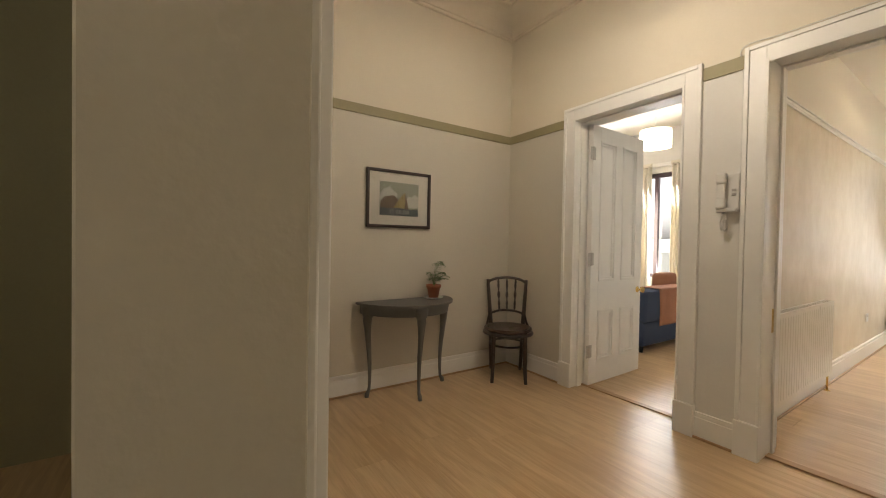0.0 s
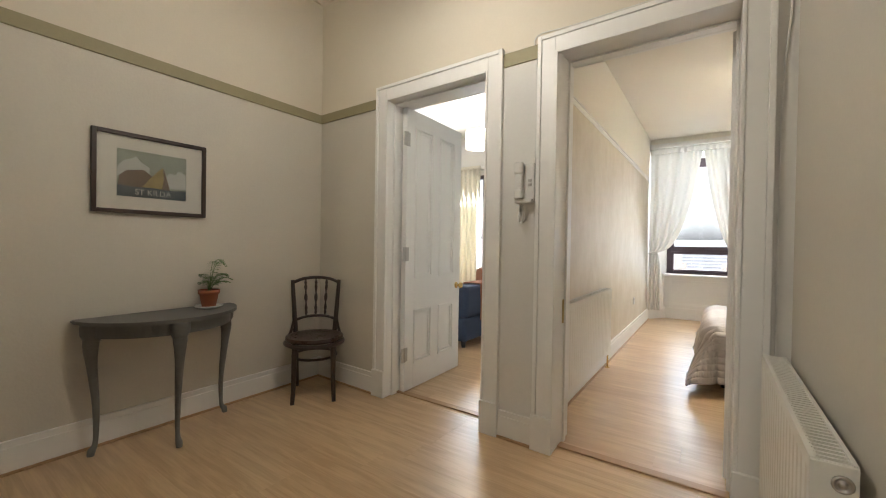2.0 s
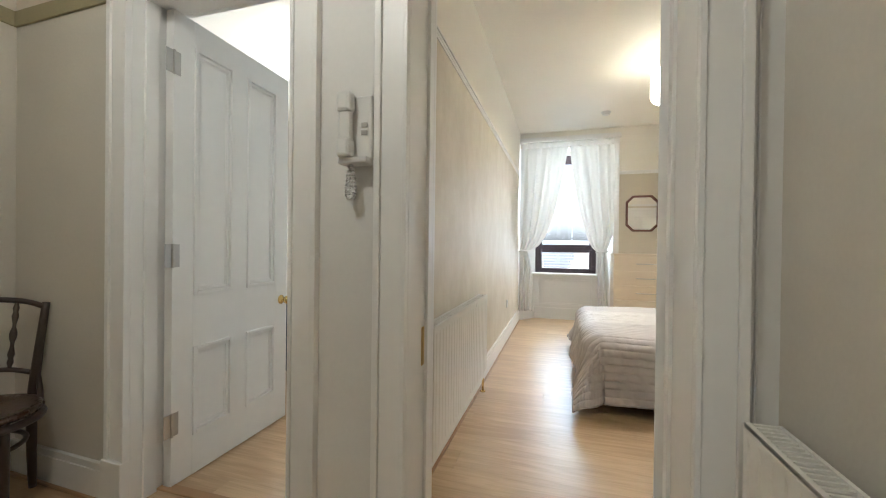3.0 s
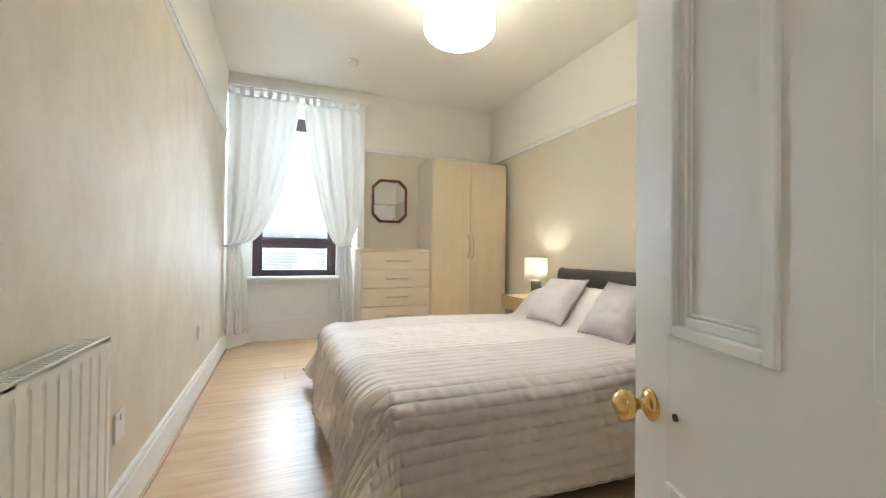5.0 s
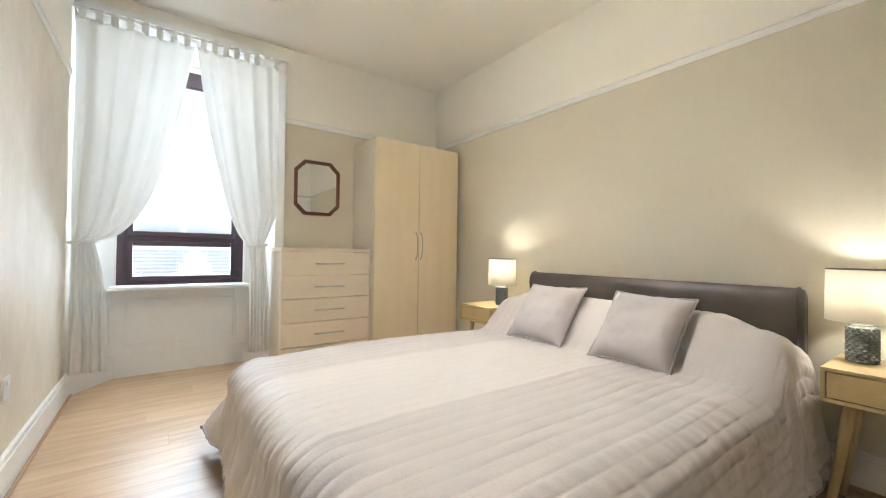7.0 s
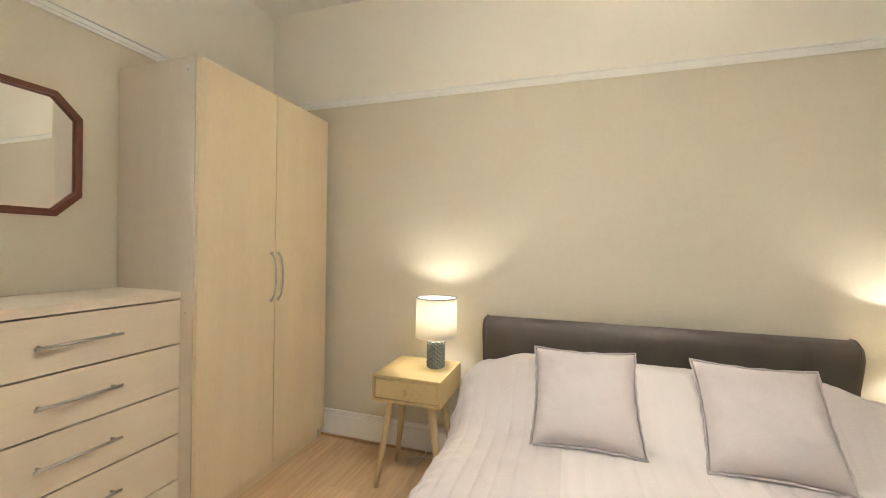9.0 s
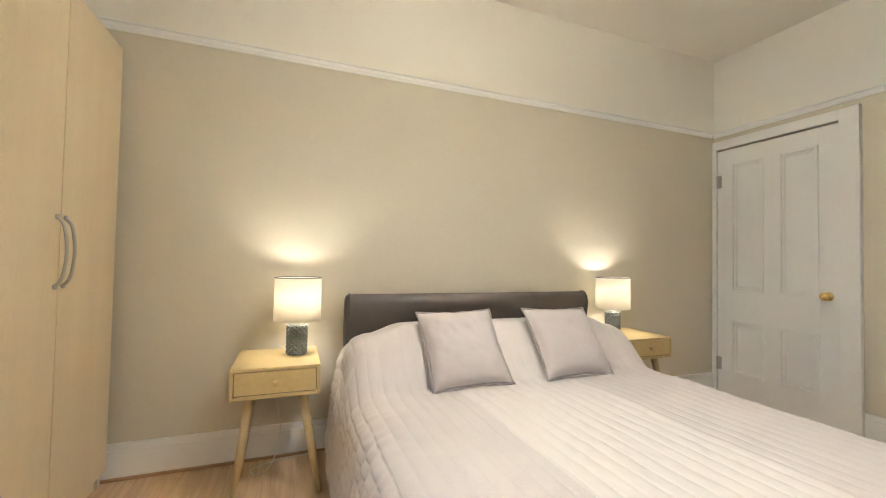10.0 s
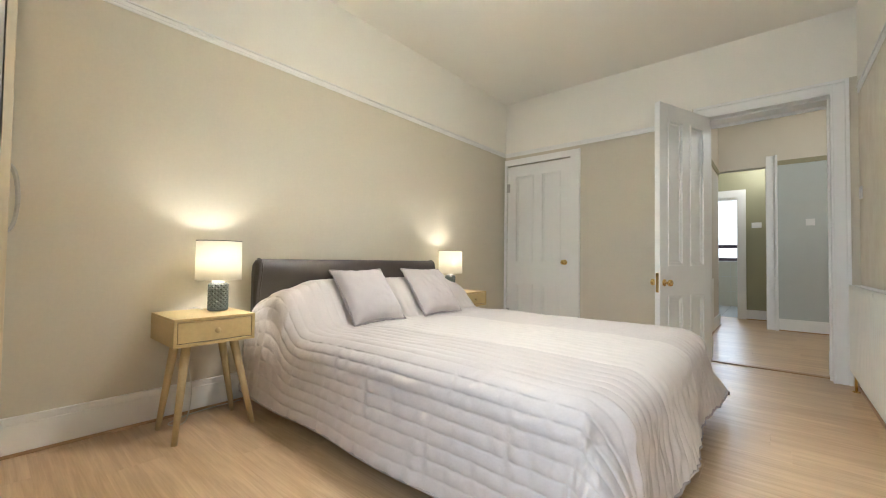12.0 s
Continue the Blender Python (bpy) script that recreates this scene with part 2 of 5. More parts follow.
M_MAPLE_S = material("whitened_maple_side", (0.69, 0.60, 0.48), 0.4, var=0.03, scale=2.2, grain=30, stretch=(5, 5, 0.6))
M_OAK = material("light_oak", (0.60, 0.45, 0.205), 0.42, var=0.06, scale=3, grain=45, stretch=(1.5, 1, 1), bump=0.08)
M_OAK_LEG = material("light_oak_leg", (0.60, 0.45, 0.23), 0.42, var=0.06, scale=3, grain=45, stretch=(6, 6, 0.8), bump=0.08)
M_LEATHER = material("dark_brown_leather", (0.058, 0.045, 0.037), 0.48, var=0.08, scale=6, grain=220, bump=0.35)
M_DIVAN = material("charcoal_divan_cloth", (0.045, 0.042, 0.042), 0.9, var=0.05, scale=10, grain=300, bump=0.4)
M_MATT = material("mattress_ticking", (0.70, 0.68, 0.64), 0.85, var=0.02)
M_QUILT = striped_satin()
M_QUILT_UNDER = material("quilt_lining", (0.36, 0.33, 0.33), 0.8, var=0.03)
M_CUSH = material("lilac_grey_velvet", (0.55, 0.495, 0.475), 0.8, var=0.045, scale=8, grain=260, bump=0.25)
M_PIPE = material("cushion_piping", (0.47, 0.42, 0.405), 0.8, var=0.04)
M_CERAMIC = material("grey_green_ceramic", (0.15, 0.165, 0.155), 0.22, var=0.05, scale=14, grain=60, coat=0.3)
M_MIRFRAME = material("mahogany_mirror_frame", (0.15, 0.045, 0.022), 0.3, var=0.10, scale=8, grain=60, coat=0.3)
M_MIRROR = material("mirror_silver", (0.92, 0.92, 0.91), 0.02, metal=1.0, var=0.0)
M_MIRROR.node_tree.nodes["Map Range"].inputs["To Min"].default_value = 0.0
M_MIRROR.node_tree.nodes["Map Range"].inputs["To Max"].default_value = 0.012
M_UPVC = material("brown_window_frame", (0.060, 0.036, 0.045), 0.4, var=0.05, scale=6, grain=60)
M_GLASS = clear_glass()
M_SHEER = sheer("white_voile", (0.96, 0.95, 0.92), 0.22, 0.06)
M_SHADE = sheer("cream_lamp_shade", (0.92, 0.88, 0.78), 0.37)
M_PAPER = sheer("white_paper_shade", (0.92, 0.88, 0.80), 0.74, weave=40)
M_CAP = sheer("dimming_cap_paper", (0.90, 0.86, 0.78), 0.64, weave=40)
M_NAVY = material("navy_sofa_cloth", (0.045, 0.068, 0.125), 0.85, var=0.06, scale=10, grain=250, bump=0.4)
M_THROW = material("rust_wool_throw", (0.42, 0.19, 0.11), 0.9, var=0.06, scale=12, grain=200, bump=0.5)
M_CREAMCLOTH = sheer("cream_curtain_cloth", (0.78, 0.73, 0.61), 0.13)
M_BLACK = material("black_wood", (0.02, 0.018, 0.017), 0.4, var=0.08)
M_CABLE = material("clear_white_flex", (0.70, 0.68, 0.62), 0.4, var=0.01)
M_DARK = material("dark_gap", (0.02, 0.018, 0.015), 0.6)
M_TILE = material("cream_wall_tile", (0.68, 0.63, 0.50), 0.2, var=0.02, scale=3, grain=20)
M_FTILE = material("pale_grey_floor_tile", (0.55, 0.54, 0.51), 0.3, var=0.03, scale=5, grain=40)
M_SLATE = material("roof_slate", (0.30, 0.31, 0.33), 0.7, var=0.10, scale=1.5, grain=12)
# red stone greyed and lightened: haze put into the base colour
M_STONE = material("hazed_red_sandstone", (0.44, 0.37, 0.32), 0.85, var=0.08, scale=1.2, grain=10, bump=0.2)
# ground lightened towards grey, with distance haze in its colour
M_GRASS = material("haze_tinted_ground", (0.22, 0.23, 0.20), 0.9, var=0.10, scale=0.15, grain=2)
M_LEAF = material("far_foliage", (0.12, 0.14, 0.09), 0.8, var=0.12, scale=0.8, grain=5)
# haze over the hills is mixed into this pale colour
M_HILL = material("haze_tinted_hills", (0.42, 0.45, 0.46), 0.9, var=0.05, scale=0.01, grain=0.1)
M_BARK = material("bark", (0.12, 0.09, 0.06), 0.9, var=0.1)


# ---------------------------------------------------------------- mesh helpers
def box(bm, x0, y0, z0, x1, y1, z1, bevel=0.0, mat=0):
    """An axis-parallel block, its edges rounded by bevel."""
    lo, hi = [min(a, b) for a, b in ((x0, x1), (y0, y1), (z0, z1))], [max(a, b) for a, b in ((x0, x1), (y0, y1), (z0, z1))]
    vs = [bm.verts.new((x, y, z)) for x in (lo[0], hi[0]) for y in (lo[1], hi[1]) for z in (lo[2], hi[2])]
    fs = [bm.faces.new([vs[i] for i in q]) for q in ((0, 1, 3, 2), (4, 6, 7, 5), (0, 4, 5, 1), (2, 3, 7, 6), (0, 2, 6, 4), (1, 5, 7, 3))]
    for f in fs:
        f.material_index = mat
    if bevel:
        es = list({e for f in fs for e in f.edges})
        bmesh.ops.bevel(bm, geom=es, offset=bevel, segments=2, profile=0.5, affect="EDGES")
    return bm


def block(*a, **k):
    return box(bmesh.new(), *a, **k)


def boxes(*rows, bevel=0.0):
    bm = bmesh.new()
    for r in rows:
        box(bm, *r[:6], bevel=bevel, mat=r[6] if len(r) > 6 else 0)
    return bm


def lathe(profile, seg=20, wobble=None, bm=None, at=(0, 0, 0)):
    """Turns (radius, height) pairs round the z axis."""
    bm = bm or bmesh.new()
    rings = []
    for j, (r, z) in enumerate(profile):
        ring = []
        for i in range(seg):
            a = 2 * math.pi * i / seg
            rr = r + (wobble(i, j) if wobble else 0)
            ring.append(bm.verts.new((at[0] + rr * math.cos(a), at[1] + rr * math.sin(a), at[2] + z)))
        rings.append(ring)
    for j, (a, b) in enumerate(zip(rings, rings[1:])):
        for i in range(seg):
            k = (i + 1) % seg
            if wobble and (i + j) % 2 == 0:
                bm.faces.new((a[i], a[k], b[i]))
                bm.faces.new((a[k], b[k], b[i]))
            elif wobble:
                bm.faces.new((a[i], b[k], b[i]))
                bm.faces.new((a[i], a[k], b[k]))
            else:
                bm.faces.new((a[i], a[k], b[k], b[i]))
    if profile[0][0] > 1e-4:
        bm.faces.new(rings[0][::-1])
    if profile[-1][0] > 1e-4:
        bm.faces.new(rings[-1])
    return bm


def tube(points, radii, seg=10, closed=False, bm=None, squash=1.0):
    """A round bar along points; radii: one number or one for each point."""
    bm = bm or bmesh.new()
    pts = [Vector(p) for p in points]
    if not hasattr(radii, "__len__"):
        radii = [radii] * len(pts)
    rings, n = [], len(pts)
    side = None
    for i, p in enumerate(pts):
        d = (pts[(i + 1) % n] - pts[i - 1]) if closed else (pts[min(i + 1, n - 1)] - pts[max(i - 1, 0)])
        d.normalize()
        if side is None:
            side = d.orthogonal().normalized()
        side = (side - d * side.dot(d)).normalized()
        up = d.cross(side)
        rings.append([bm.verts.new(p + radii[i] * (math.cos(2 * math.pi * k / seg) * side + squash * math.sin(2 * math.pi * k / seg) * up)) for k in range(seg)])
    pairs = list(zip(rings, rings[1:])) + ([(rings[-1], rings[0])] if closed else [])
    for a, b in pairs:
        for k in range(seg):
            q = (k + 1) % seg
            bm.faces.new((a[k], a[q], b[q], b[k]))
    if not closed:
        bm.faces.new(rings[0][::-1])
        bm.faces.new(rings[-1])
    return bm


def curve_points(ctrl, steps=6):
    """A smooth line through control points."""
    out = []
    c = [Vector(p) for p in ctrl]
    for i in range(len(c) - 1):
        p0, p1, p2, p3 = c[max(i - 1, 0)], c[i], c[i + 1], c[min(i + 2, len(c) - 1)]
        for s in range(steps):
            t = s / steps
            out.append(0.5 * ((2 * p1) + (p2 - p0) * t + (2 * p0 - 5 * p1 + 4 * p2 - p3) * t * t + (3 * p1 - p0 - 3 * p2 + p3) * t ** 3))
    out.append(c[-1])
    return out


def prism(poly, z0, z1, bm=None):
    bm = bm or bmesh.new()
    a = [bm.verts.new((x, y, z0)) for x, y in poly]
    b = [bm.verts.new((x, y, z1)) for x, y in poly]
    n = len(poly)
    for i in range(n):
        bm.faces.new((a[i], a[(i + 1) % n], b[(i + 1) % n], b[i]))
    bm.faces.new(a[::-1])
    bm.faces.new(b)
    return bm


def sheet(nu, nv, f, bm=None):
    """A grid of (nu + 1) x (nv + 1) points f(u, v), u and v from 0 to 1."""
    bm = bm or bmesh.new()
    g = [[bm.verts.new(f(i / nu, j / nv)) for j in range(nv + 1)] for i in range(nu + 1)]
    for i in range(nu):
        for j in range(nv):
            bm.faces.new((g[i][j], g[i + 1][j], g[i + 1][j + 1], g[i][j + 1]))
    return bm


def mesh_of(name, bm, mats, smooth=False):
    bmesh.ops.recalc_face_normals(bm, faces=bm.faces)
    me = bpy.data.meshes.new(name)
    bm.to_mesh(me)
    bm.free()
    for m in (mats if isinstance(mats, (list, tuple)) else [mats]):
        me.materials.append(m)
    if smooth:
        for p in me.polygons:
            p.use_smooth = True
    return me


def part(name, bm, mat, parent, label="", smooth=False):
    ob = new(name, mesh_of(name, bm, mat, smooth))
    ob.parent = parent
    return tagged(ob, label)


def thing(name, label, category, m=None, group=""):
    ob = new(name)
    ob.empty_display_size = 0.1
    if m is not None:
        ob.matrix_basis = m
    return tagged(ob, label, category, group)


def solid(name, bm, mat, label="", category="", smooth=False, kind="", group=""):
    return tagged(new(name, mesh_of(name, bm, mat, smooth)), label, category, group, kind)


def structure(name, bm, mat, label="", smooth=False):
    return solid(name, bm, mat, label, "", smooth, "structure")


def thick(ob, d, offset=0.0):
    m = ob.modifiers.new("thickness", "SOLIDIFY")
    m.thickness, m.offset = d, offset
    return ob


# ---------------------------------------------------------------- the plan
WX, DY, BY, BX, WY, LX, EX, SY = -2.165, 2.20, 2.38, 2.62, 6.875, -0.32, 0.765, -0.325
CEIL, HCEIL, MID = 2.74, 3.30, 2.29
D1, D2, DTOP = (-1.395, -0.602), (-0.172, 0.590), 2.10
DTOP2 = 2.122
BAND, BAND_PIER, BAND_SOUTH = (2.068, 2.138), (2.105, 2.180), (2.165, 2.225)


def skew(x):
    """How far the hall's door wall leans out of square, towards the corridor."""
    return 0.028 * (x - WX)


def set_skew(ob):
    for o in (ob, *ob.children):
        for v in o.data.vertices:
            if 1.90 < v.co.y < 2.26:
                v.co.y -= skew(v.co.x)
    return ob



def hall_rows(x0, y0, x1, y1, holes=(), split=BAND[0]):
    """Blocks of a hall wall that runs along x or y, split at the olive band's foot; holes: (from, to, top)."""
    rows, along_x = [], abs(x1 - x0) > abs(y1 - y0)
    a, b = (x0, x1) if along_x else (y0, y1)
    cut = [a]
    for h in holes:
        cut += [h[0], h[1]]
    cut.append(b)
    spans = [(cut[i], cut[i + 1], -0.02) for i in range(0, len(cut), 2)] + [(h[0], h[1], h[2]) for h in holes]
    for s, e, z in spans:
        for z0, z1, mat in ((z, split, 0), (max(z, split), HCEIL, 1)):
            if z1 > z0 + 0.001:
                rows.append((s, y0, z0, e, y1, z1, mat) if along_x else (x0, s, z0, x1, e, z1, mat))
    return rows


LINE = 0.02
set_skew(structure("wall_hall_north", boxes(*hall_rows(WX, DY, 0.86, MID, [(D1[0] - LINE, D1[1] + LINE, DTOP + LINE), (D2[0] - LINE, D2[1] + LINE, DTOP2 + LINE)])), [M_HALL, M_HALL_UP], "greige hall wall with cream top and two door openings"))
structure("wall_hall_west", boxes(*hall_rows(WX - 0.15, -0.5, WX, DY + 0.09)), [M_HALL, M_HALL_UP], "greige hall wall with cream top")
structure("wall_hall_east", boxes(*hall_rows(EX, SY, 0.86, DY)), [M_HALL, M_HALL_UP], "greige hall wall beside the bedroom door")
structure("wall_hall_south", boxes(*[(r[0], r[1], r[2], r[3], r[4], r[5], r[6]) for r in hall_rows(WX, -0.38, 0.24, SY, (), BAND_SOUTH[0])], (0.24, -0.38, 2.165, 1.6, SY, HCEIL, 1)), [M_BLUE, M_HALL_UP], "blue-grey hall wall with an opening to the corridor")
structure("wall_corridor_north", boxes((WX, -0.47, -0.02, 0.24, -0.38, 2.55), (0.24, -0.47, 2.165, 1.6, -0.38, 2.55), (0.86, SY, -0.02, 1.75, SY + 0.1, 2.55), (0.86, -0.38, -0.02, 1.6, SY, -0.01)), M_HALL, "greige corridor wall")
structure("wall_corridor_east", block(1.6, -1.4, -0.02, 1.75, SY, 2.55), M_OLIVE, "grey-green corridor wall")
structure("wall_corridor_west", block(WX - 0.15, -1.4, -0.02, WX, -0.5, 2.55), M_OLIVE, "grey-green corridor wall")
structure("wall_corridor_south", boxes((WX, -1.45, -0.02, 0.578, -1.3, 2.55), (1.32, -1.45, -0.02, 1.75, -1.3, 2.55), (0.578, -1.45, 1.91, 1.32, -1.3, 2.55)), M_OLIVE, "grey-green corridor wall with bathroom door opening")
structure("ceiling_corridor", block(WX - 0.15, -1.45, 2.55, 1.75, -0.38, 2.65), M_CEIL, "plain painted corridor ceiling")

structure("wall_bedroom_south", boxes((LX, MID, -0.02, D2[0] - LINE, BY, CEIL), (D2[1] + LINE, MID, -0.02, 1.80, BY, CEIL), (1.80, MID, 2.0, 2.60, BY, CEIL), (2.60, MID, -0.02, BX + 0.15, BY, CEIL), (D2[0] - LINE, MID, DTOP2 + LINE, D2[1] + LINE, BY, CEIL)), M_BED, "beige bedroom wall with door and cupboard openings")
structure("wall_bedroom_east", block(BX, BY, -0.02, BX + 0.15, 7.35, CEIL), M_BED, "plain beige bedroom wall behind the bed")
structure("wall_bedroom_west", block(-0.40, BY, -0.02, LX, WY, CEIL), M_PEARL, "cream pearly wallpapered bedroom wall")
structure("wall_bedroom_north", boxes((0.965, WY, -0.02, BX, 7.35, CEIL), (-0.49, WY, 2.50, 0.965, 7.35, CEIL), (-0.15, 7.20, -0.02, 0.81, 7.35, 0.665), (-0.49, 7.20, -0.02, -0.15, 7.35, 2.50), (0.81, 7.20, -0.02, 0.965, 7.35, 2.50)), M_BED, "beige bedroom window wall")
structure("window_ingo", prism([(-0.40, WY), (LX, WY), (-0.115, 7.20), (-0.40, 7.20)], -0.02, 2.50), M_WHITE, "white painted splayed window ingo")
structure("window_ingo", prism([(0.965, WY), (0.965, 7.20), (0.785, 7.20)], -0.02, 2.50), M_WHITE, "white painted splayed window ingo")
structure("ceiling_bedroom", block(-0.49, BY, CEIL, BX + 0.15, 7.35, CEIL + 0.1), M_CEIL, "plain warm white bedroom ceiling")
# white frieze above the picture rail
for rows in ([(0.70, BY, 2.112, BX, BY + 0.004, CEIL), (LX, BY, 2.23, 0.70, BY + 0.004, CEIL)], [(BX - 0.004, BY + 0.004, 2.112, BX, WY, CEIL)], [(LX, BY + 0.004, 2.112, LX + 0.004, WY, CEIL)], [(LX + 0.004, WY - 0.004, 2.66, BX - 0.004, WY, CEIL), (1.03, WY - 0.004, 2.112, BX - 0.004, WY, 2.66)]):
    structure("frieze", boxes(*rows), M_CEIL, "white painted frieze above the picture rail")
structure("cupboard_back", block(1.80, MID - 0.06, 0, 2.60, MID, 2.0), M_WHITE, "boarded back of the wall cupboard")

structure("wall_living_south", boxes((-4.6, MID, -0.02, D1[0] - LINE, BY, HCEIL), (D1[1] + LINE, MID, -0.02, -0.49, BY, HCEIL), (D1[0] - LINE, MID, DTOP + LINE, D1[1] + LINE, BY, HCEIL)), M_LIV, "white living room wall")
structure("wall_living_east", block(-0.49, MID, -0.02, -0.40, 7.0, HCEIL), M_LIV, "white living room wall")
structure("wall_living_west", block(-4.75, MID, -0.02, -4.6, 7.15, HCEIL), M_LIV, "white living room wall")
structure("wall_living_north", boxes((-4.6, 7.0, -0.02, -4.0, 7.15, HCEIL), (-2.6, 7.0, -0.02, -0.40, 7.15, HCEIL), (-4.0, 7.0, -0.02, -2.6, 7.15, 0.55), (-4.0, 7.0, 2.5, -2.6, 7.15, HCEIL)), M_LIV, "white living room window wall")
structure("ceiling_living", block(-4.75, MID, HCEIL, -0.40, 7.15, HCEIL + 0.1), M_CEIL, "white living room ceiling")
structure("ceiling_hall", block(WX - 0.15, -0.5, HCEIL, 1.75, MID, HCEIL + 0.1), M_CEIL, "cream white hall ceiling")

# bathroom beyond the corridor
structure("wall_bathroom", boxes((0.1, -3.6, -0.02, 0.25, -1.45, 2.55), (1.75, -3.6, -0.02, 1.9, -1.45, 2.55), (0.25, -3.6, -0.02, 0.66, -3.45, 2.55), (1.12, -3.6, -0.02, 1.75, -3.45, 2.55), (0.66, -3.6, -0.02, 1.12, -3.45, 0.92), (0.66, -3.6, 2.22, 1.12, -3.45, 2.55)), M_LIV, "white bathroom walls")
structure("ceiling_bathroom", block(0.1, -3.6, 2.55, 1.9, -1.45, 2.65), M_CEIL, "white bathroom ceiling")

# cornice round the hall
bm = bmesh.new()
COVE = [(0.0, 3.03), (0.018, 3.03), (0.022, 3.036), (0.022, 3.052), (0.030, 3.056)] + [(0.030 + 0.125 * (1 - math.cos(k * math.pi / 16)), 3.06 + 0.17 * math.sin(k * math.pi / 16)) for k in range(9)] + [(0.165, 3.232), (0.175, 3.24), (0.175, 3.256), (0.20, 3.262), (0.22, 3.275), (0.225, HCEIL)]
rings = [[bm.verts.new(p) for p in ((WX + d, SY + d, z), (EX - d, SY + d, z), (EX - d, DY - d, z), (WX + d, DY - d, z))] for d, z in COVE]
for p, q in zip(rings, rings[1:]):
    for k in range(4):
        bm.faces.new((p[k], p[(k + 1) % 4], q[(k + 1) % 4], q[k]))
set_skew(structure("cornice", bm, M_HALL_UP, "cream moulded plaster cornice under the hall ceiling"))

# olive band (flat painted rail) round the hall
A1, A2 = (D1[0] - 0.11, D1[1] + 0.11), (D2[0] - 0.11, D2[1] + 0.11)
set_skew(structure("picture_rail_hall", boxes((WX, DY - 0.012, BAND[0], A1[0], DY, BAND[1]), (A1[1], DY - 0.012, BAND_PIER[0], A2[0], DY, BAND_PIER[1]), (A2[1], DY - 0.012, BAND_PIER[0], EX - 0.012, DY, BAND_PIER[1]), (WX, -0.08, BAND[0], WX + 0.012, DY - 0.012, BAND[1]), (EX - 0.012, SY, BAND_PIER[0], EX, DY - 0.014, BAND_PIER[1]), (WX + 0.012, SY, BAND_SOUTH[0], 0.12, SY + 0.012, BAND_SOUTH[1]), bevel=0.002), M_BAND, "flat olive painted picture rail"))


# ---------------------------------------------------------------- trim
def architrave(name, x0, x1, top, y, out, width=0.125, foot=True):
    """A moulded door surround on a wall face at y; out: -1 or 1, the way it stands proud."""
    bm = bmesh.new()
    for a, b, d in ((0.014, width - 0.022, 0.020), (width - 0.022, width, 0.029), (0.0, 0.014, 0.026)):
        e = y + out * d
        box(bm, x0 - b, y, 0, x0 - a, e, top + b, bevel=0.003)
        box(bm, x1 + a, y, 0, x1 + b, e, top + b, bevel=0.003)
        box(bm, x0 - a, y, top + a, x1 + a, e, top + b, bevel=0.003)
    if foot:
        box(bm, x0 - width - 0.004, y, 0, x0 + 0.003, y + out * 0.038, 0.19, bevel=0.004)
        box(bm, x1 - 0.003, y, 0, x1 + width + 0.004, y + out * 0.038, 0.19, bevel=0.004)
    return structure(name, bm, M_WHITE, "white gloss moulded door surround")


def lining(name, x0, x1, y0, y1, top, stop=0.10):
    return structure(name, boxes((x0 - LINE, y0, 0, x0, y1, top), (x1, y0, 0, x1 + LINE, y1, top), (x0 - LINE, y0, top, x1 + LINE, y1, top + LINE), (x0, y0 + stop, 0.0, x0 + 0.012, y0 + stop + 0.035, top), (x1 - 0.012, y0 + stop, 0.0, x1, y0 + stop + 0.035, top), (x0 + 0.012, y0 + stop, top - 0.012, x1 - 0.012, y0 + stop + 0.035, top), bevel=0.002), M_WHITE, "white gloss door lining with stop bead")


set_skew(structure("wall_pier", boxes((A1[1], DY - 0.003, 0.155, A2[0], DY, BAND_PIER[0]), (A2[1], DY - 0.003, 0.155, EX, DY, BAND_PIER[0])), M_LIV, "pale painted wall strips beside the bedroom door"))
set_skew(architrave("door_surround_living", *D1, DTOP, DY, -1, 0.11))
set_skew(architrave("door_surround_bedroom", *D2, DTOP, DY, -1, 0.11))
architrave("door_surround_bedroom_inside", *D2, DTOP2, BY, 1, 0.10, False)
architrave("door_surround_living_inside", *D1, DTOP, BY, 1, 0.11, False)
set_skew(lining("door_lining_living", *D1, DY, BY, DTOP, 0.05))
set_skew(lining("door_lining_bedroom", *D2, DY, BY, DTOP2))
structure("door_surround_cupboard", boxes((1.722, BY, 0, 1.81, BY + 0.022, 2.055), (2.587, BY, 0, BX, BY + 0.022, 2.055), (1.81, BY, 1.985, 2.587, BY + 0.022, 2.055), (1.705, BY, 0, 1.722, BY + 0.034, 2.055), bevel=0.003), M_WHITE, "white gloss cupboard door surround")
# opening from the hall to the corridor
structure("opening_lining", block(0.24, -0.47, 0, 0.246, SY + 0.004, 2.165, bevel=0.002), M_HALL, "greige painted lining of the corridor opening")
structure("opening_surround", boxes((0.150, SY, 0, 0.24, SY + 0.014, 2.30), (0.122, SY, 0, 0.150, SY + 0.054, 2.30), bevel=0.003), M_WHITE, "white gloss surround of the corridor opening")
structure("wall_hall_return", boxes((WX, SY, 0, WX + 0.022, -0.085, BAND[0]), (WX, SY, BAND[0], WX + 0.022, -0.085, 3.03, 1), bevel=0.002), [M_HALL, M_HALL_UP], "greige wall return in the hall corner")
structure("door_surround_bathroom", boxes((0.50, -1.30, 0, 0.612, -1.278, 1.91), (1.31, -1.30, 0, 1.42, -1.278, 1.91), (0.50, -1.30, 1.91, 1.42, -1.278, 2.03), (0.578, -1.45, 0, 0.612, -1.30, 1.91), (0.612, -1.45, 1.875, 1.31, -1.30, 1.91), bevel=0.003), M_WHITE, "white gloss bathroom door surround")


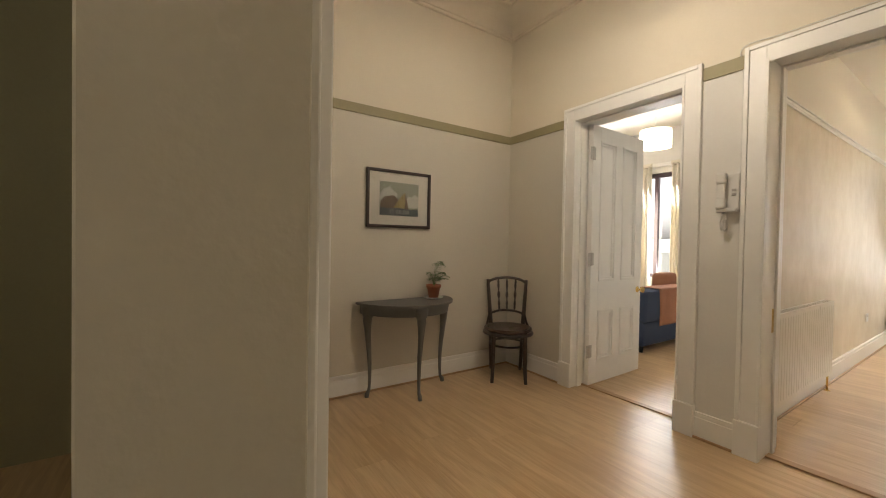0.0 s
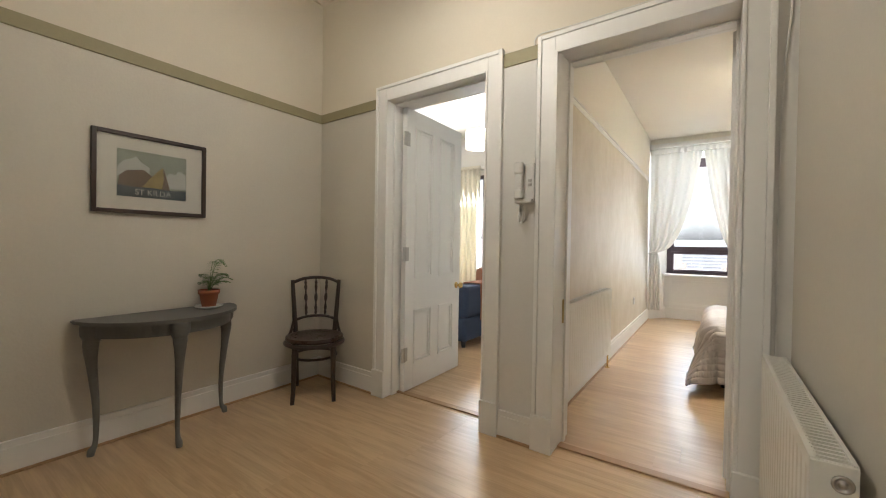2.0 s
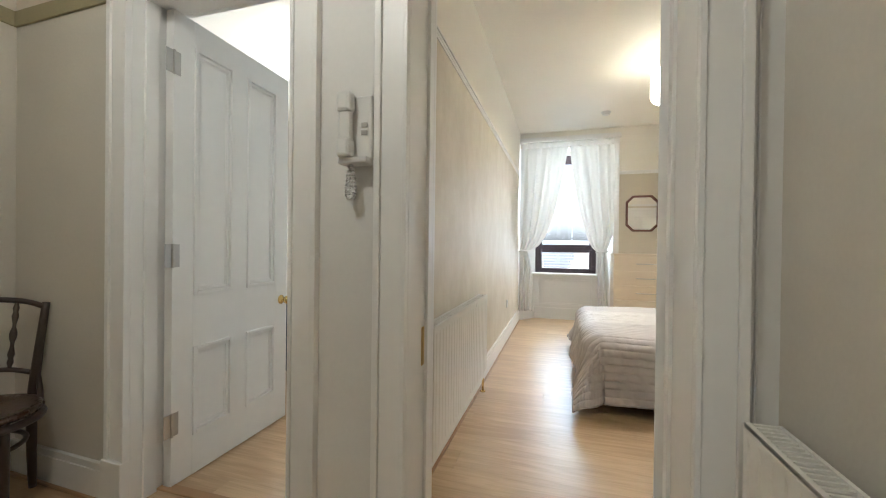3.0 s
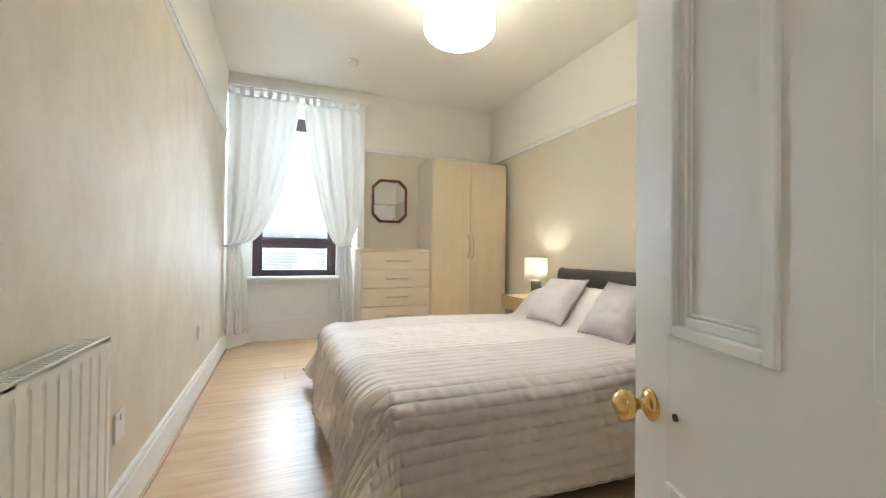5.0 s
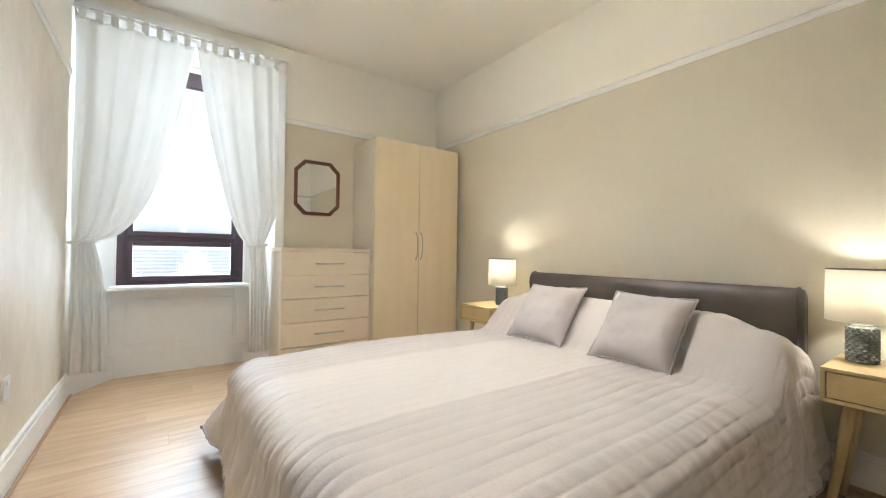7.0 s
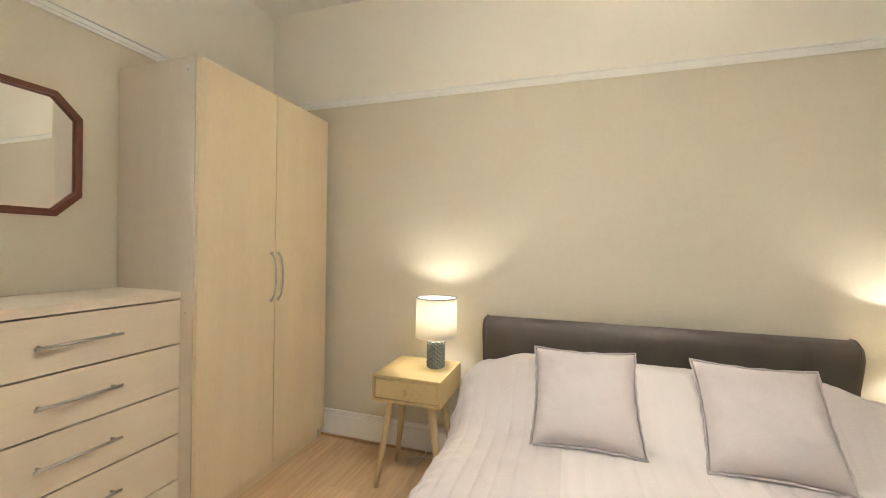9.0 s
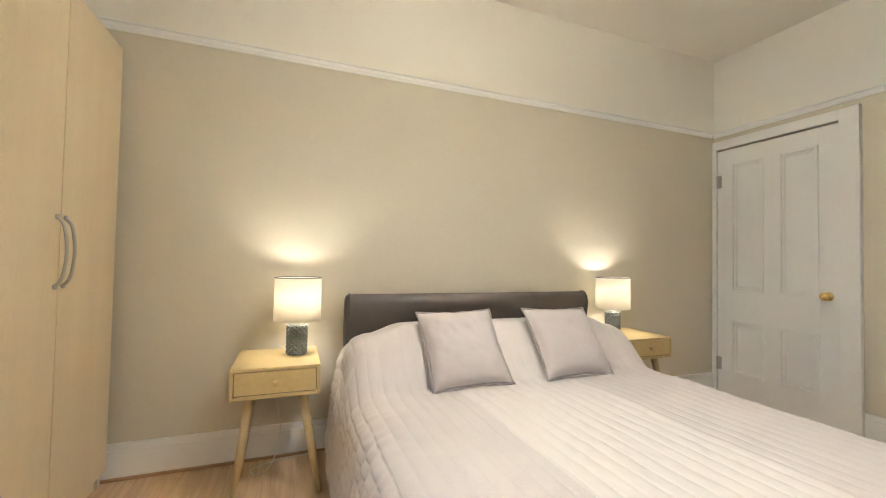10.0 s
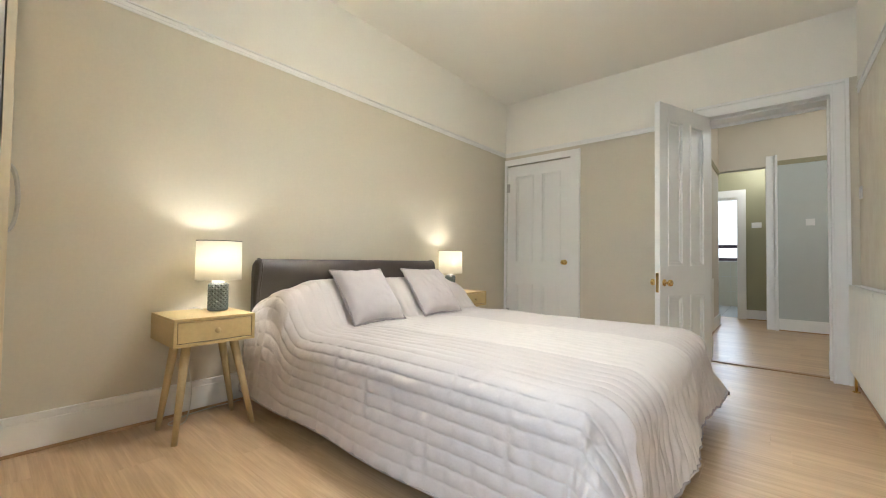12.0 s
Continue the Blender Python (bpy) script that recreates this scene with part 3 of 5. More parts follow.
def skirting(name, runs, height, label):
    """runs: (x0, y0, x1, y1, nx, ny): a line along the wall and the way out of the wall."""
    bm, bead = bmesh.new(), bmesh.new()
    for x0, y0, x1, y1, nx, ny in runs:
        for d, z0, z1 in ((0.018, 0.0, height - 0.032), (0.013, height - 0.032, height - 0.012), (0.017, height - 0.012, height)):
            box(bm, x0 + min(0, nx * d), y0 + min(0, ny * d), z0, x1 + max(0, nx * d), y1 + max(0, ny * d), z1, bevel=0.002)
        ox, oy = nx * 0.018, ny * 0.018
        box(bead, x0 + ox + min(0, nx * 0.014), y0 + oy + min(0, ny * 0.014), 0, x1 + ox + max(0, nx * 0.014), y1 + oy + max(0, ny * 0.014), 0.014, bevel=0.004)
    ob = structure(name, bm, M_WHITE, label)
    part("floor_beading", bead, M_BEAD, ob, "beech-coloured floor beading")
    return ob


set_skew(skirting("baseboard_hall", [(WX, DY, A1[0], DY, 0, -1), (A1[1], DY, A2[0], DY, 0, -1), (WX, -0.08, WX, DY - 0.02, 1, 0), (EX, SY, EX, DY - 0.04, -1, 0), (WX + 0.03, SY, 0.12, SY, 0, 1)], 0.155, "white moulded skirting board in the hall"))
skirting("baseboard_bedroom", [(0.73, BY, 1.70, BY, 0, 1), (BX, BY + 0.03, BX, WY, -1, 0), (LX, BY + 0.03, LX, WY, 1, 0), (0.985, WY, BX - 0.02, WY, 0, -1)], 0.165, "white moulded skirting board in the bedroom")
skirting("baseboard_corridor", [(WX, -1.30, 0.50, -1.30, 0, 1)], 0.15, "white skirting board in the corridor")
skirting("baseboard_living", [(-0.49, BY, -0.49, 7.0, -1, 0), (-4.6, 7.0, -0.5, 7.0, 0, -1)], 0.18, "white skirting board in the living room")


def rail_bar(bm, x0, y0, x1, y1, nx, ny, z):
    for d, a, b in ((0.008, z - 0.020, z + 0.018), (0.015, z + 0.018, z + 0.028), (0.011, z - 0.006, z + 0.004)):
        box(bm, x0 + min(0, nx * d), y0 + min(0, ny * d), a, x1 + max(0, nx * d), y1 + max(0, ny * d), b, bevel=0.003)


bm = bmesh.new()
for r in ((BX, BY + 0.03, BX, WY - 0.03, -1, 0), (LX, BY + 0.03, LX, WY - 0.0, 1, 0), (0.70, BY, BX, BY, 0, 1), (1.03, WY, BX - 0.03, WY, 0, -1)):
    rail_bar(bm, *r, 2.112)
structure("picture_rail_bedroom", bm, M_WHITE, "white moulded picture rail round the bedroom")
structure("threshold_strip", block(D2[0], DY + 0.02, 0, D2[1], DY + 0.075, 0.010, bevel=0.004), M_BEAD, "beech-coloured threshold strip in the bedroom doorway")
structure("threshold_strip", block(D1[0], DY + 0.09, 0, D1[1], DY + 0.14, 0.010, bevel=0.004), M_BEAD, "beech-coloured threshold strip in the living room doorway")


# ---------------------------------------------------------------- doors
def panel_door(name, label, m, w, h, knob_z, knob_sides=(-1, 1), hinges=(0.28, 1.02, 1.86), lock_hole=False, thick_=0.042, hinge_side=1):
    """A four-panel door: x from the hinge edge, y through the leaf, z up."""
    d = thing(name, label, "door", m)
    d["kind"] = "structure"
    t = thick_ / 2
    st, z1, z2, z3, z4 = 0.105, 0.19, 0.60, 0.838, h - 0.115
    mid = w / 2
    for x0, x1 in ((0, st), (w - st, w)):
        part("stile", block(x0, -t, 0.008, x1, t, h, bevel=0.002), M_WHITE, d)
    for a, b in ((0.008, z1), (z2, z3), (z4, h)):
        part("rail", block(st, -t, a, w - st, t, b), M_WHITE, d)
    for a, b in ((z1, z2), (z3, z4)):
        part("muntin", block(mid - 0.048, -t, a, mid + 0.048, t, b), M_WHITE, d)
        for x0, x1 in ((st, mid - 0.048), (mid + 0.048, w - st)):
            part("panel", block(x0, -0.007, a, x1, 0.007, b), M_WHITE, d)
            bm = bmesh.new()
            for s in (-1, 1):
                for k, (i0, i1, y1) in enumerate(((0.0, 0.018, t + 0.007), (0.018, 0.034, t - 0.004), (0.034, 0.040, t - 0.009))):
                    ya, yb = s * 0.007, s * y1
                    box(bm, x0 + i0, ya, a + i0, x0 + i1, yb, b - i0, bevel=0.0025)
                    box(bm, x1 - i1, ya, a + i0, x1 - i0, yb, b - i0, bevel=0.0025)
                    box(bm, x0 + i1, ya, a + i0, x1 - i1, yb, a + i1, bevel=0.0025)
                    box(bm, x0 + i1, ya, b - i1, x1 - i1, yb, b - i0, bevel=0.0025)
            part("moulding", bm, M_WHITE, d)
    for s in knob_sides:
        prof = [(0.026, 0), (0.028, 0.004), (0.020, 0.009), (0.010, 0.013), (0.009, 0.026), (0.014, 0.031), (0.023, 0.038), (0.026, 0.048), (0.024, 0.057), (0.015, 0.063), (0.004, 0.065)]
        k = part("door_knob", lathe(prof, 24), M_BRASS, d, "polished brass door knob", True)
        k.matrix_basis = pose(w - 0.055, s * t, knob_z, -90 * s)
    for z in hinges:
        bm = boxes((-0.004, hinge_side * (t + 0.001), z - 0.05, 0.032, hinge_side * (t + 0.004), z + 0.05), (-0.036, hinge_side * (t + 0.001), z - 0.05, -0.004, hinge_side * (t + 0.004), z + 0.05))
        tube([(-0.002, hinge_side * (t + 0.006), z - 0.052), (-0.002, hinge_side * (t + 0.006), z + 0.052)], 0.006, 8, bm=bm)
        part("hinge", bm, M_STEEL, d, "steel butt hinge")
    if lock_hole:
        bm = bmesh.new()
        tube([(w - 0.125, t + 0.0005, knob_z + 0.005), (w - 0.125, t + 0.003, knob_z + 0.005)], 0.006, 12, bm=bm)
        part("keyhole", bm, M_DARK, d)
        part("latch_plate", block(w - 0.0005, -0.011, knob_z - 0.075, w + 0.0015, 0.011, knob_z + 0.075), M_BRASS, d, "brass latch plate")
    return d


panel_door("door_1", "white four-panel door standing open into the living room", pose(D1[0] + 0.034, BY - 0.068, 0, 0, 0, 91.5), 0.77, 2.09, 0.74, hinge_side=-1)
panel_door("door_2", "white four-panel door standing open into the bedroom", pose(D2[1] - 0.004, BY + 0.012, 0, 0, 0, 69.3), 0.718, 2.114, 0.705, lock_hole=True, hinge_side=-1)
panel_door("door_3", "closed white four-panel cupboard door with a brass knob", pose(2.582, BY - 0.012, 0, 0, 0, 180), 0.768, 1.970, 0.85, knob_sides=(-1,), hinges=(0.25, 1.72), hinge_side=-1)
solid("strike_plate", boxes((D2[0] - 0.001, 2.27, 0.67, D2[0] + 0.002, 2.295, 0.80), bevel=0.0005), M_BRASS, "worn brass strike plate on the door lining", "strike plate")


# ---------------------------------------------------------------- window and curtains
win = tagged(new("window_1"), "dark brown framed tilt window with two panes", "window", "", "structure")
fx0, fx1, fz0, fz1, fy0, fy1 = -0.10, 0.77, 0.70, 2.46, 7.20, 7.27
part("window_frame", boxes((fx0, fy0, fz0, fx0 + 0.06, fy1, fz1), (fx1 - 0.06, fy0, fz0, fx1, fy1, fz1), (fx0 + 0.06, fy0, fz1 - 0.09, fx1 - 0.06, fy1, fz1), (fx0 + 0.06, fy0, fz0, fx1 - 0.06, fy1, fz0 + 0.03), (fx0 + 0.06, fy0, 1.045, fx1 - 0.06, fy1, 1.085), bevel=0.004), M_UPVC, win)
for z0, z1 in ((fz0 + 0.03, 1.045), (1.085, fz1 - 0.09)):
    a = 0.038
    sash = part("sash", boxes((fx0 + 0.06, fy0 - 0.012, z0, fx0 + 0.06 + a, fy1 - 0.02, z1), (fx1 - 0.06 - a, fy0 - 0.012, z0, fx1 - 0.06, fy1 - 0.02, z1), (fx0 + 0.06 + a, fy0 - 0.012, z0, fx1 - 0.06 - a, fy1 - 0.02, z0 + a), (fx0 + 0.06 + a, fy0 - 0.012, z1 - a, fx1 - 0.06 - a, fy1 - 0.02, z1), bevel=0.004), M_UPVC, win)
    g = part("pane", block(fx0 + 0.06 + a - 0.006, 7.225, z0 + a - 0.006, fx1 - 0.06 - a + 0.006, 7.229, z1 - a + 0.006), M_GLASS, sash)
    g.visible_shadow = False
ring = [(0.725 + 0.024 * math.cos(i * math.pi / 10), 7.178 - 0.004 * math.sin(i), 0.775 + 0.038 * math.sin(i * math.pi / 10)) for i in range(20)]
part("catch_ring", tube(ring, 0.006, 8, True), M_UPVC, win, "ring pull of the window catch", True)
structure("window_sill", block(-0.135, 7.03, 0.668, 0.80, 7.20, 0.698, bevel=0.008), M_WHITE, "white painted window sill board")
structure("window_reveal", boxes((-0.15, 7.20, 0.698, -0.10, 7.34, 2.50), (0.77, 7.20, 0.698, 0.81, 7.34, 2.50), (-0.10, 7.20, 2.46, 0.77, 7.34, 2.50)), M_WHITE, "white painted window reveal")
structure("window_panelling", boxes((-0.15, 7.185, 0.0, 0.815, 7.20, 0.668), (-0.155, 7.168, 0.0, 0.825, 7.185, 0.17), (-0.15, 7.175, 0.17, -0.045, 7.185, 0.668), (0.715, 7.175, 0.17, 0.81, 7.185, 0.668), (-0.045, 7.175, 0.598, 0.715, 7.185, 0.668), (-0.045, 7.175, 0.17, 0.715, 7.185, 0.225),
          (-0.045, 7.178, 0.225, -0.025, 7.19, 0.598), (0.695, 7.178, 0.225, 0.715, 7.19, 0.598), (-0.025, 7.178, 0.578, 0.695, 7.19, 0.598), (-0.025, 7.178, 0.225, 0.695, 7.19, 0.245), bevel=0.003), M_WHITE, "white panelled apron below the window")
bm = prism([(LX, WY), (LX + 0.012, WY - 0.012), (-0.108, 7.168), (-0.135, 7.185)], 0.0, 0.17)
prism([(0.965, WY), (0.955, WY - 0.012), (0.775, 7.168), (0.80, 7.185)], 0.0, 0.17, bm)
structure("baseboard_ingo", bm, M_WHITE, "white skirting on the splayed ingoes")
structure("window_surround", boxes((0.97, WY - 0.022, 0, 1.03, WY, 2.52), (LX + 0.03, WY - 0.022, 2.52, 1.03, WY, 2.60), (LX + 0.004, WY - 0.045, 2.60, 1.045, WY, 2.645), (LX + 0.004, WY - 0.030, 2.645, 1.035, WY, 2.665), (0.955, WY - 0.03, 0, 0.97, WY, 2.52), bevel=0.004), M_WHITE, "white moulded window surround")

POLE = (6.79, 2.565)
pole = thing("curtain_pole", "white painted curtain pole on two brackets", "curtain pole")
part("pole", tube([(-0.315, POLE[0], POLE[1]), (0.968, POLE[0], POLE[1])], 0.011, 12), M_WHITE, pole, smooth=True)
for x in (-0.29, 0.948):
    part("bracket", boxes((x - 0.01, POLE[0], POLE[1] - 0.02, x + 0.01, WY - 0.03, POLE[1] + 0.005), bevel=0.003), M_WHITE, pole)


def curtain(label, top0, top1, tie0, tie1, bot0, bot1, flip, seed, sweep):
    """A tied-back tab-top voile; from the wall side (0) to the window's middle (1)."""
    rnd = random.Random(seed)
    ph = [rnd.uniform(0, 6.28) for _ in range(4)]
    tz, bz, hz = 1.035, 0.16, 2.50

    def f(u, v):
        z = hz + (bz - hz) * v
        if z > tz:
            k = (z - tz) / (hz - tz)
            e = k ** sweep
            x0 = tie0 + (top0 - tie0) * min(1, k * 6)
            x1 = tie1 + (top1 - tie1) * e
            sag = 0.035 * math.sin(math.pi * k) * u
            pleat = 0.006 + 0.013 * math.sin(math.pi * min(1, k * 0.8 + 0.1))
        else:
            k = (tz - z) / (tz - bz)
            e = 1 - (1 - k) ** 3
            x0, x1 = tie0 + (bot0 - tie0) * e, tie1 + (bot1 - tie1) * e
            sag, pleat = 0, 0.010 + 0.008 * k
        x = x0 + (x1 - x0) * u
        w = 0.8 * math.sin(u * 34 + ph[0] + 0.9 * math.sin(z * 1.3 + ph[1])) + 0.9 * math.sin(u * 15 + ph[2] + 0.7 * z) + 0.2 * math.sin(u * 61 + ph[3])
        y = 6.79 + pleat * w - (0.05 * u * math.sin(math.pi * max(0, min(1, (z - tz) / (hz - tz)))) if z > tz else 0)
        if z < tz:
            y += 0.008 * math.sin(z * 4 + ph[3])
        x += 0.003 * math.sin(z * 5 + u * 9 + ph[3])
        return (x, y, z - sag)

    c = thing("curtain", label, "curtain", group="bedroom curtains")
    thick(part("drape", sheet(150, 70, f), M_SHEER, c, smooth=True), 0.0016)
    n = 8
    for i in range(n):
        u = (i + 0.4) / n
        x = top0 + (top1 - top0) * u
        y0 = f(u, 0)[1]
        pts = [(x, y0 - 0.002, 2.49), (x, POLE[0] - 0.014, POLE[1] - 0.01), (x, POLE[0] - 0.008, POLE[1] + 0.012), (x, POLE[0] + 0.008, POLE[1] + 0.012), (x, POLE[0] + 0.014, POLE[1] - 0.01), (x, y0 + 0.003, 2.49)]
        bm = bmesh.new()
        for dx0, dx1 in ((-0.02, 0.02),):
            va = [bm.verts.new((px + dx0, py, pz)) for px, py, pz in pts]
            vb = [bm.verts.new((px + dx1, py, pz)) for px, py, pz in pts]
            for k in range(len(pts) - 1):
                bm.faces.new((va[k], va[k + 1], vb[k + 1], vb[k]))
        thick(part("tab", bm, M_SHEER, c), 0.002)
    cx, rx = (tie0 + tie1) / 2, abs(tie1 - tie0) / 2 + 0.012
    loop = [(cx + rx * math.cos(a), 6.80 + 0.05 * math.sin(a), tz - 0.012 + 0.006 * math.cos(a * flip)) for a in [i * math.pi / 12 for i in range(24)]]
    part("tieback", tube(loop, 0.013, 8, True, squash=0.5), M_SHEER, c, "white cloth tieback", True)
    return c


curtain("white voile tab-top curtain tied back beside the papered wall", -0.300, 0.358, -0.300, -0.185, -0.305, -0.105, 1, 3, 0.42)
curtain("white voile tab-top curtain tied back beside the chest", 0.960, 0.368, 0.870, 0.750, 0.905, 0.760, -1, 8, 0.53)


# ---------------------------------------------------------------- radiators
def radiator(name, label, m, length, height, depth, pitch=0.05):
    """A panel radiator: x along the wall, y out of the wall, z up from its foot."""
    r = thing(name, label, "radiator", m)
    n = int(length / pitch)
    bm = bmesh.new()
    cols = []
    for i in range(n):
        for q in (0.0, 0.30, 0.40, 0.60, 0.70):
            cols.append(((i + q) * pitch, 0.0028 if q in (0.40, 0.60) else 0.0))
    cols.append((n * pitch, 0.0))
    L = n * pitch
    rowsz = (0.0, 0.022, 0.04, height - 0.04, height - 0.022, height)
    g = [[bm.verts.new((x, depth - (d if 0.03 < z < height - 0.03 else 0), z)) for z in rowsz] for x, d in cols]
    for i in range(len(cols) - 1):
        for j in range(len(rowsz) - 1):
            bm.faces.new((g[i][j], g[i + 1][j], g[i + 1][j + 1], g[i][j + 1]))
    box(bm, 0, depth - 0.016, 0.002, L, depth - 0.0095, height - 0.002)
    part("front_panel", bm, M_RAD, r)
    for x0, x1 in ((-0.006, 0.0), (L, L + 0.006)):
        part("end_panel", block(x0, 0.022, 0, x1, depth, height, bevel=0.002), M_RAD, r)
    bm = bmesh.new()
    box(bm, 0, 0.022, height - 0.006, L, 0.030, height + 0.003)
    box(bm, 0, depth - 0.010, height - 0.006, L, depth, height + 0.003)
    for i in range(int(L / 0.02)):
        box(bm, i * 0.02, 0.030, height - 0.005, i * 0.02 + 0.006, depth - 0.010, height)
    part("top_grille", bm, M_RAD, r)
    part("back_panel", block(0, 0.022, 0.004, L, 0.034, height - 0.008), M_RAD, r)
    for x in (0.15, L - 0.15):
        part("wall_bracket", block(x - 0.02, 0.0, 0.1, x + 0.02, 0.022, height - 0.1), M_RAD, r)
    for x in (-0.035, L + 0.035):
        s = -1 if x < 0 else 1
        bm = tube([(x, depth / 2 + 0.01, -0.15), (x, depth / 2 + 0.01, 0.04)], 0.0075, 10)
        tube([(x, depth / 2 + 0.01, 0.03), (x - s * 0.032, depth / 2 + 0.01, 0.03)], 0.009, 10, bm=bm)
        part("valve_pipe", bm, M_BRASS, r, "short brass feed pipe", True)
        part("floor_collar", lathe([(0.02, 0), (0.02, 0.006), (0.009, 0.01)], 14, at=(x, depth / 2 + 0.01, -0.15)), M_BRASS, r, smooth=True)
        part("valve_cap", lathe([(0.014, 0), (0.018, 0.006), (0.018, 0.05), (0.012, 0.056)], 14, at=(x, depth / 2 + 0.01, 0.04)), M_PLASTIC, r, "white plastic valve cap", True)
    e = part("plug", lathe([(0.017, 0), (0.017, 0.003), (0.012, 0.004), (0.011, 0.001), (0.006, 0.001), (0.006, 0.005), (0.001, 0.005)], 18), M_STEEL, r, "round end plug", True)
    return r, e, L


r, e, L = radiator("radiator", "cream enamelled panel radiator on the papered bedroom wall", pose(LX, 3.865, 0.15, 0, 0, -90), 1.25, 0.575, 0.085)
e.matrix_basis = pose(L + 0.006, 0.052, 0.54, 0, 90, 0)
r, e, L = radiator("radiator", "cream enamelled panel radiator on the hall wall", pose(EX, 1.15, 0.12, 0, 0, 90), 0.9, 0.57, 0.092)
e.matrix_basis = pose(-0.006, 0.045, 0.535, 0, -90, 0)


# ---------------------------------------------------------------- hall things
def bentwood_chair(m, label):
    c = thing("bentwood_chair", label, "chair", m, "bentwood chairs in the hall")
    seat = [(0.001, 0.438), (0.10, 0.440), (0.16, 0.446), (0.185, 0.452), (0.197, 0.450), (0.200, 0.438), (0.197, 0.424), (0.18, 0.418), (0.001, 0.418)]
    part("seat", lathe(seat[::-1], 36), M_SEAT, c, "round pressed wooden seat", True)
    for s in (-1, 1):
        part("front_leg", tube(curve_points([(0.135, s * 0.125, 0.425), (0.142, s * 0.128, 0.28), (0.150, s * 0.130, 0.12), (0.175, s * 0.135, 0.0)], 5), [0.019 - 0.005 * i / 15 for i in range(16)], 10), M_CHAIR, c, smooth=True)
        part("back_post", tube(curve_points([(-0.205, s * 0.130, 0.0), (-0.165, s * 0.135, 0.20), (-0.150, s * 0.140, 0.42), (-0.165, s * 0.152, 0.60), (-0.205, s * 0.170, 0.85)], 5), [0.0135 + 0.005 * math.sin(math.pi * i / 20) for i in range(21)], 10), M_CHAIR, c, smooth=True)
        part("hip_brace", tube(curve_points([(-0.155, s * 0.150, 0.555), (-0.135, s * 0.165, 0.48), (-0.075, s * 0.180, 0.440), (-0.03, s * 0.192, 0.436)], 5), 0.0105, 8), M_CHAIR, c, smooth=True)
    part("crest_rail", tube(curve_points([(-0.201, -0.168, 0.828), (-0.212, -0.10, 0.858), (-0.216, 0.0, 0.870), (-0.212, 0.10, 0.858), (-0.201, 0.168, 0.828)], 5), 0.0125, 10), M_CHAIR, c, smooth=True)
    part("lower_rail", tube(curve_points([(-0.160, -0.148, 0.535), (-0.166, -0.08, 0.560), (-0.168, 0.0, 0.568), (-0.166, 0.08, 0.560), (-0.160, 0.148, 0.535)], 5), 0.011, 10), M_CHAIR, c, smooth=True)
    prof = [0.006, 0.007, 0.011, 0.008, 0.012, 0.0095, 0.0065, 0.0065, 0.0115, 0.013, 0.0115, 0.0065, 0.0065, 0.0095, 0.012, 0.008, 0.011, 0.007, 0.006]
    for y in (-0.078, 0.0, 0.078):
        a, b = Vector((-0.167, y * 0.86, 0.560)), Vector((-0.215, y, 0.862))
        part("spindle", tube([a.lerp(b, i / (len(prof) - 1)) for i in range(len(prof))], prof, 10), M_CHAIR, c, "turned spindle", True)
    hoop = [(-0.008 + 0.155 * math.cos(a), 0.150 * math.sin(a), 0.300) for a in [i * math.pi / 16 for i in range(32)]]
    part("stretcher_ring", tube(hoop, 0.0095, 8, True), M_CHAIR, c, smooth=True)
    rim = [(0.197 * math.cos(a), 0.197 * math.sin(a), 0.405) for a in [i * math.pi / 18 for i in range(36)]]
    part("seat_ring", tube(rim, 0.014, 8, True, squash=1.2), M_CHAIR, c, smooth=True)
    return c


chair = bentwood_chair(pose(-1.850, 1.915, 0, 0, 0, -39) @ Matrix.Diagonal((1.0, 1.0, 0.95, 1.0)), "dark bentwood chair with turned spindles in the hall corner")
other = copy_thing(chair, pose(-1.835, 0.118, 0, 0, 0, 41) @ Matrix.Diagonal((1.0, 1.0, 0.95, 1.0)))
tagged(other, "dark bentwood chair with turned spindles beside the console table")

tab = thing("console_table", "grey painted half-moon console table against the wall", "console table", pose(WX + 0.022, 1.060, 0))
def half(rx, ry, n=36):
    return [(rx * math.sin(math.pi * i / n), -ry * math.cos(math.pi * i / n)) for i in range(n + 1)]
bm = prism(half(0.385, 0.395), 0.668, 0.686)
bmesh.ops.bevel(bm, geom=[e for e in bm.edges if abs(e.verts[0].co.z - e.verts[1].co.z) < 1e-6], offset=0.005, segments=2, affect="EDGES")
part("tabletop", bm, M_TABLE, tab)
part("apron", prism(half(0.350, 0.360), 0.600, 0.668), M_TABLE, tab)
def cabriole(x, y, ox, oy):
    ctrl = [(x, y, 0.64), (x + 0.012 * ox, y + 0.012 * oy, 0.56), (x + 0.006 * ox, y + 0.006 * oy, 0.45), (x - 0.012 * ox, y - 0.012 * oy, 0.25), (x - 0.012 * ox, y - 0.012 * oy, 0.07), (x + 0.006 * ox, y + 0.006 * oy, 0.025), (x + 0.010 * ox, y + 0.010 * oy, 0.0)]
    pts = curve_points(ctrl, 4)
    key = [0.034, 0.033, 0.022, 0.015, 0.011, 0.017, 0.015]
    rad = []
    for i in range(len(pts)):
        k = i / 4
        a = min(int(k), 5)
        rad.append(key[a] + (key[a + 1] - key[a]) * (k - a))
    return tube(pts, rad, 10)
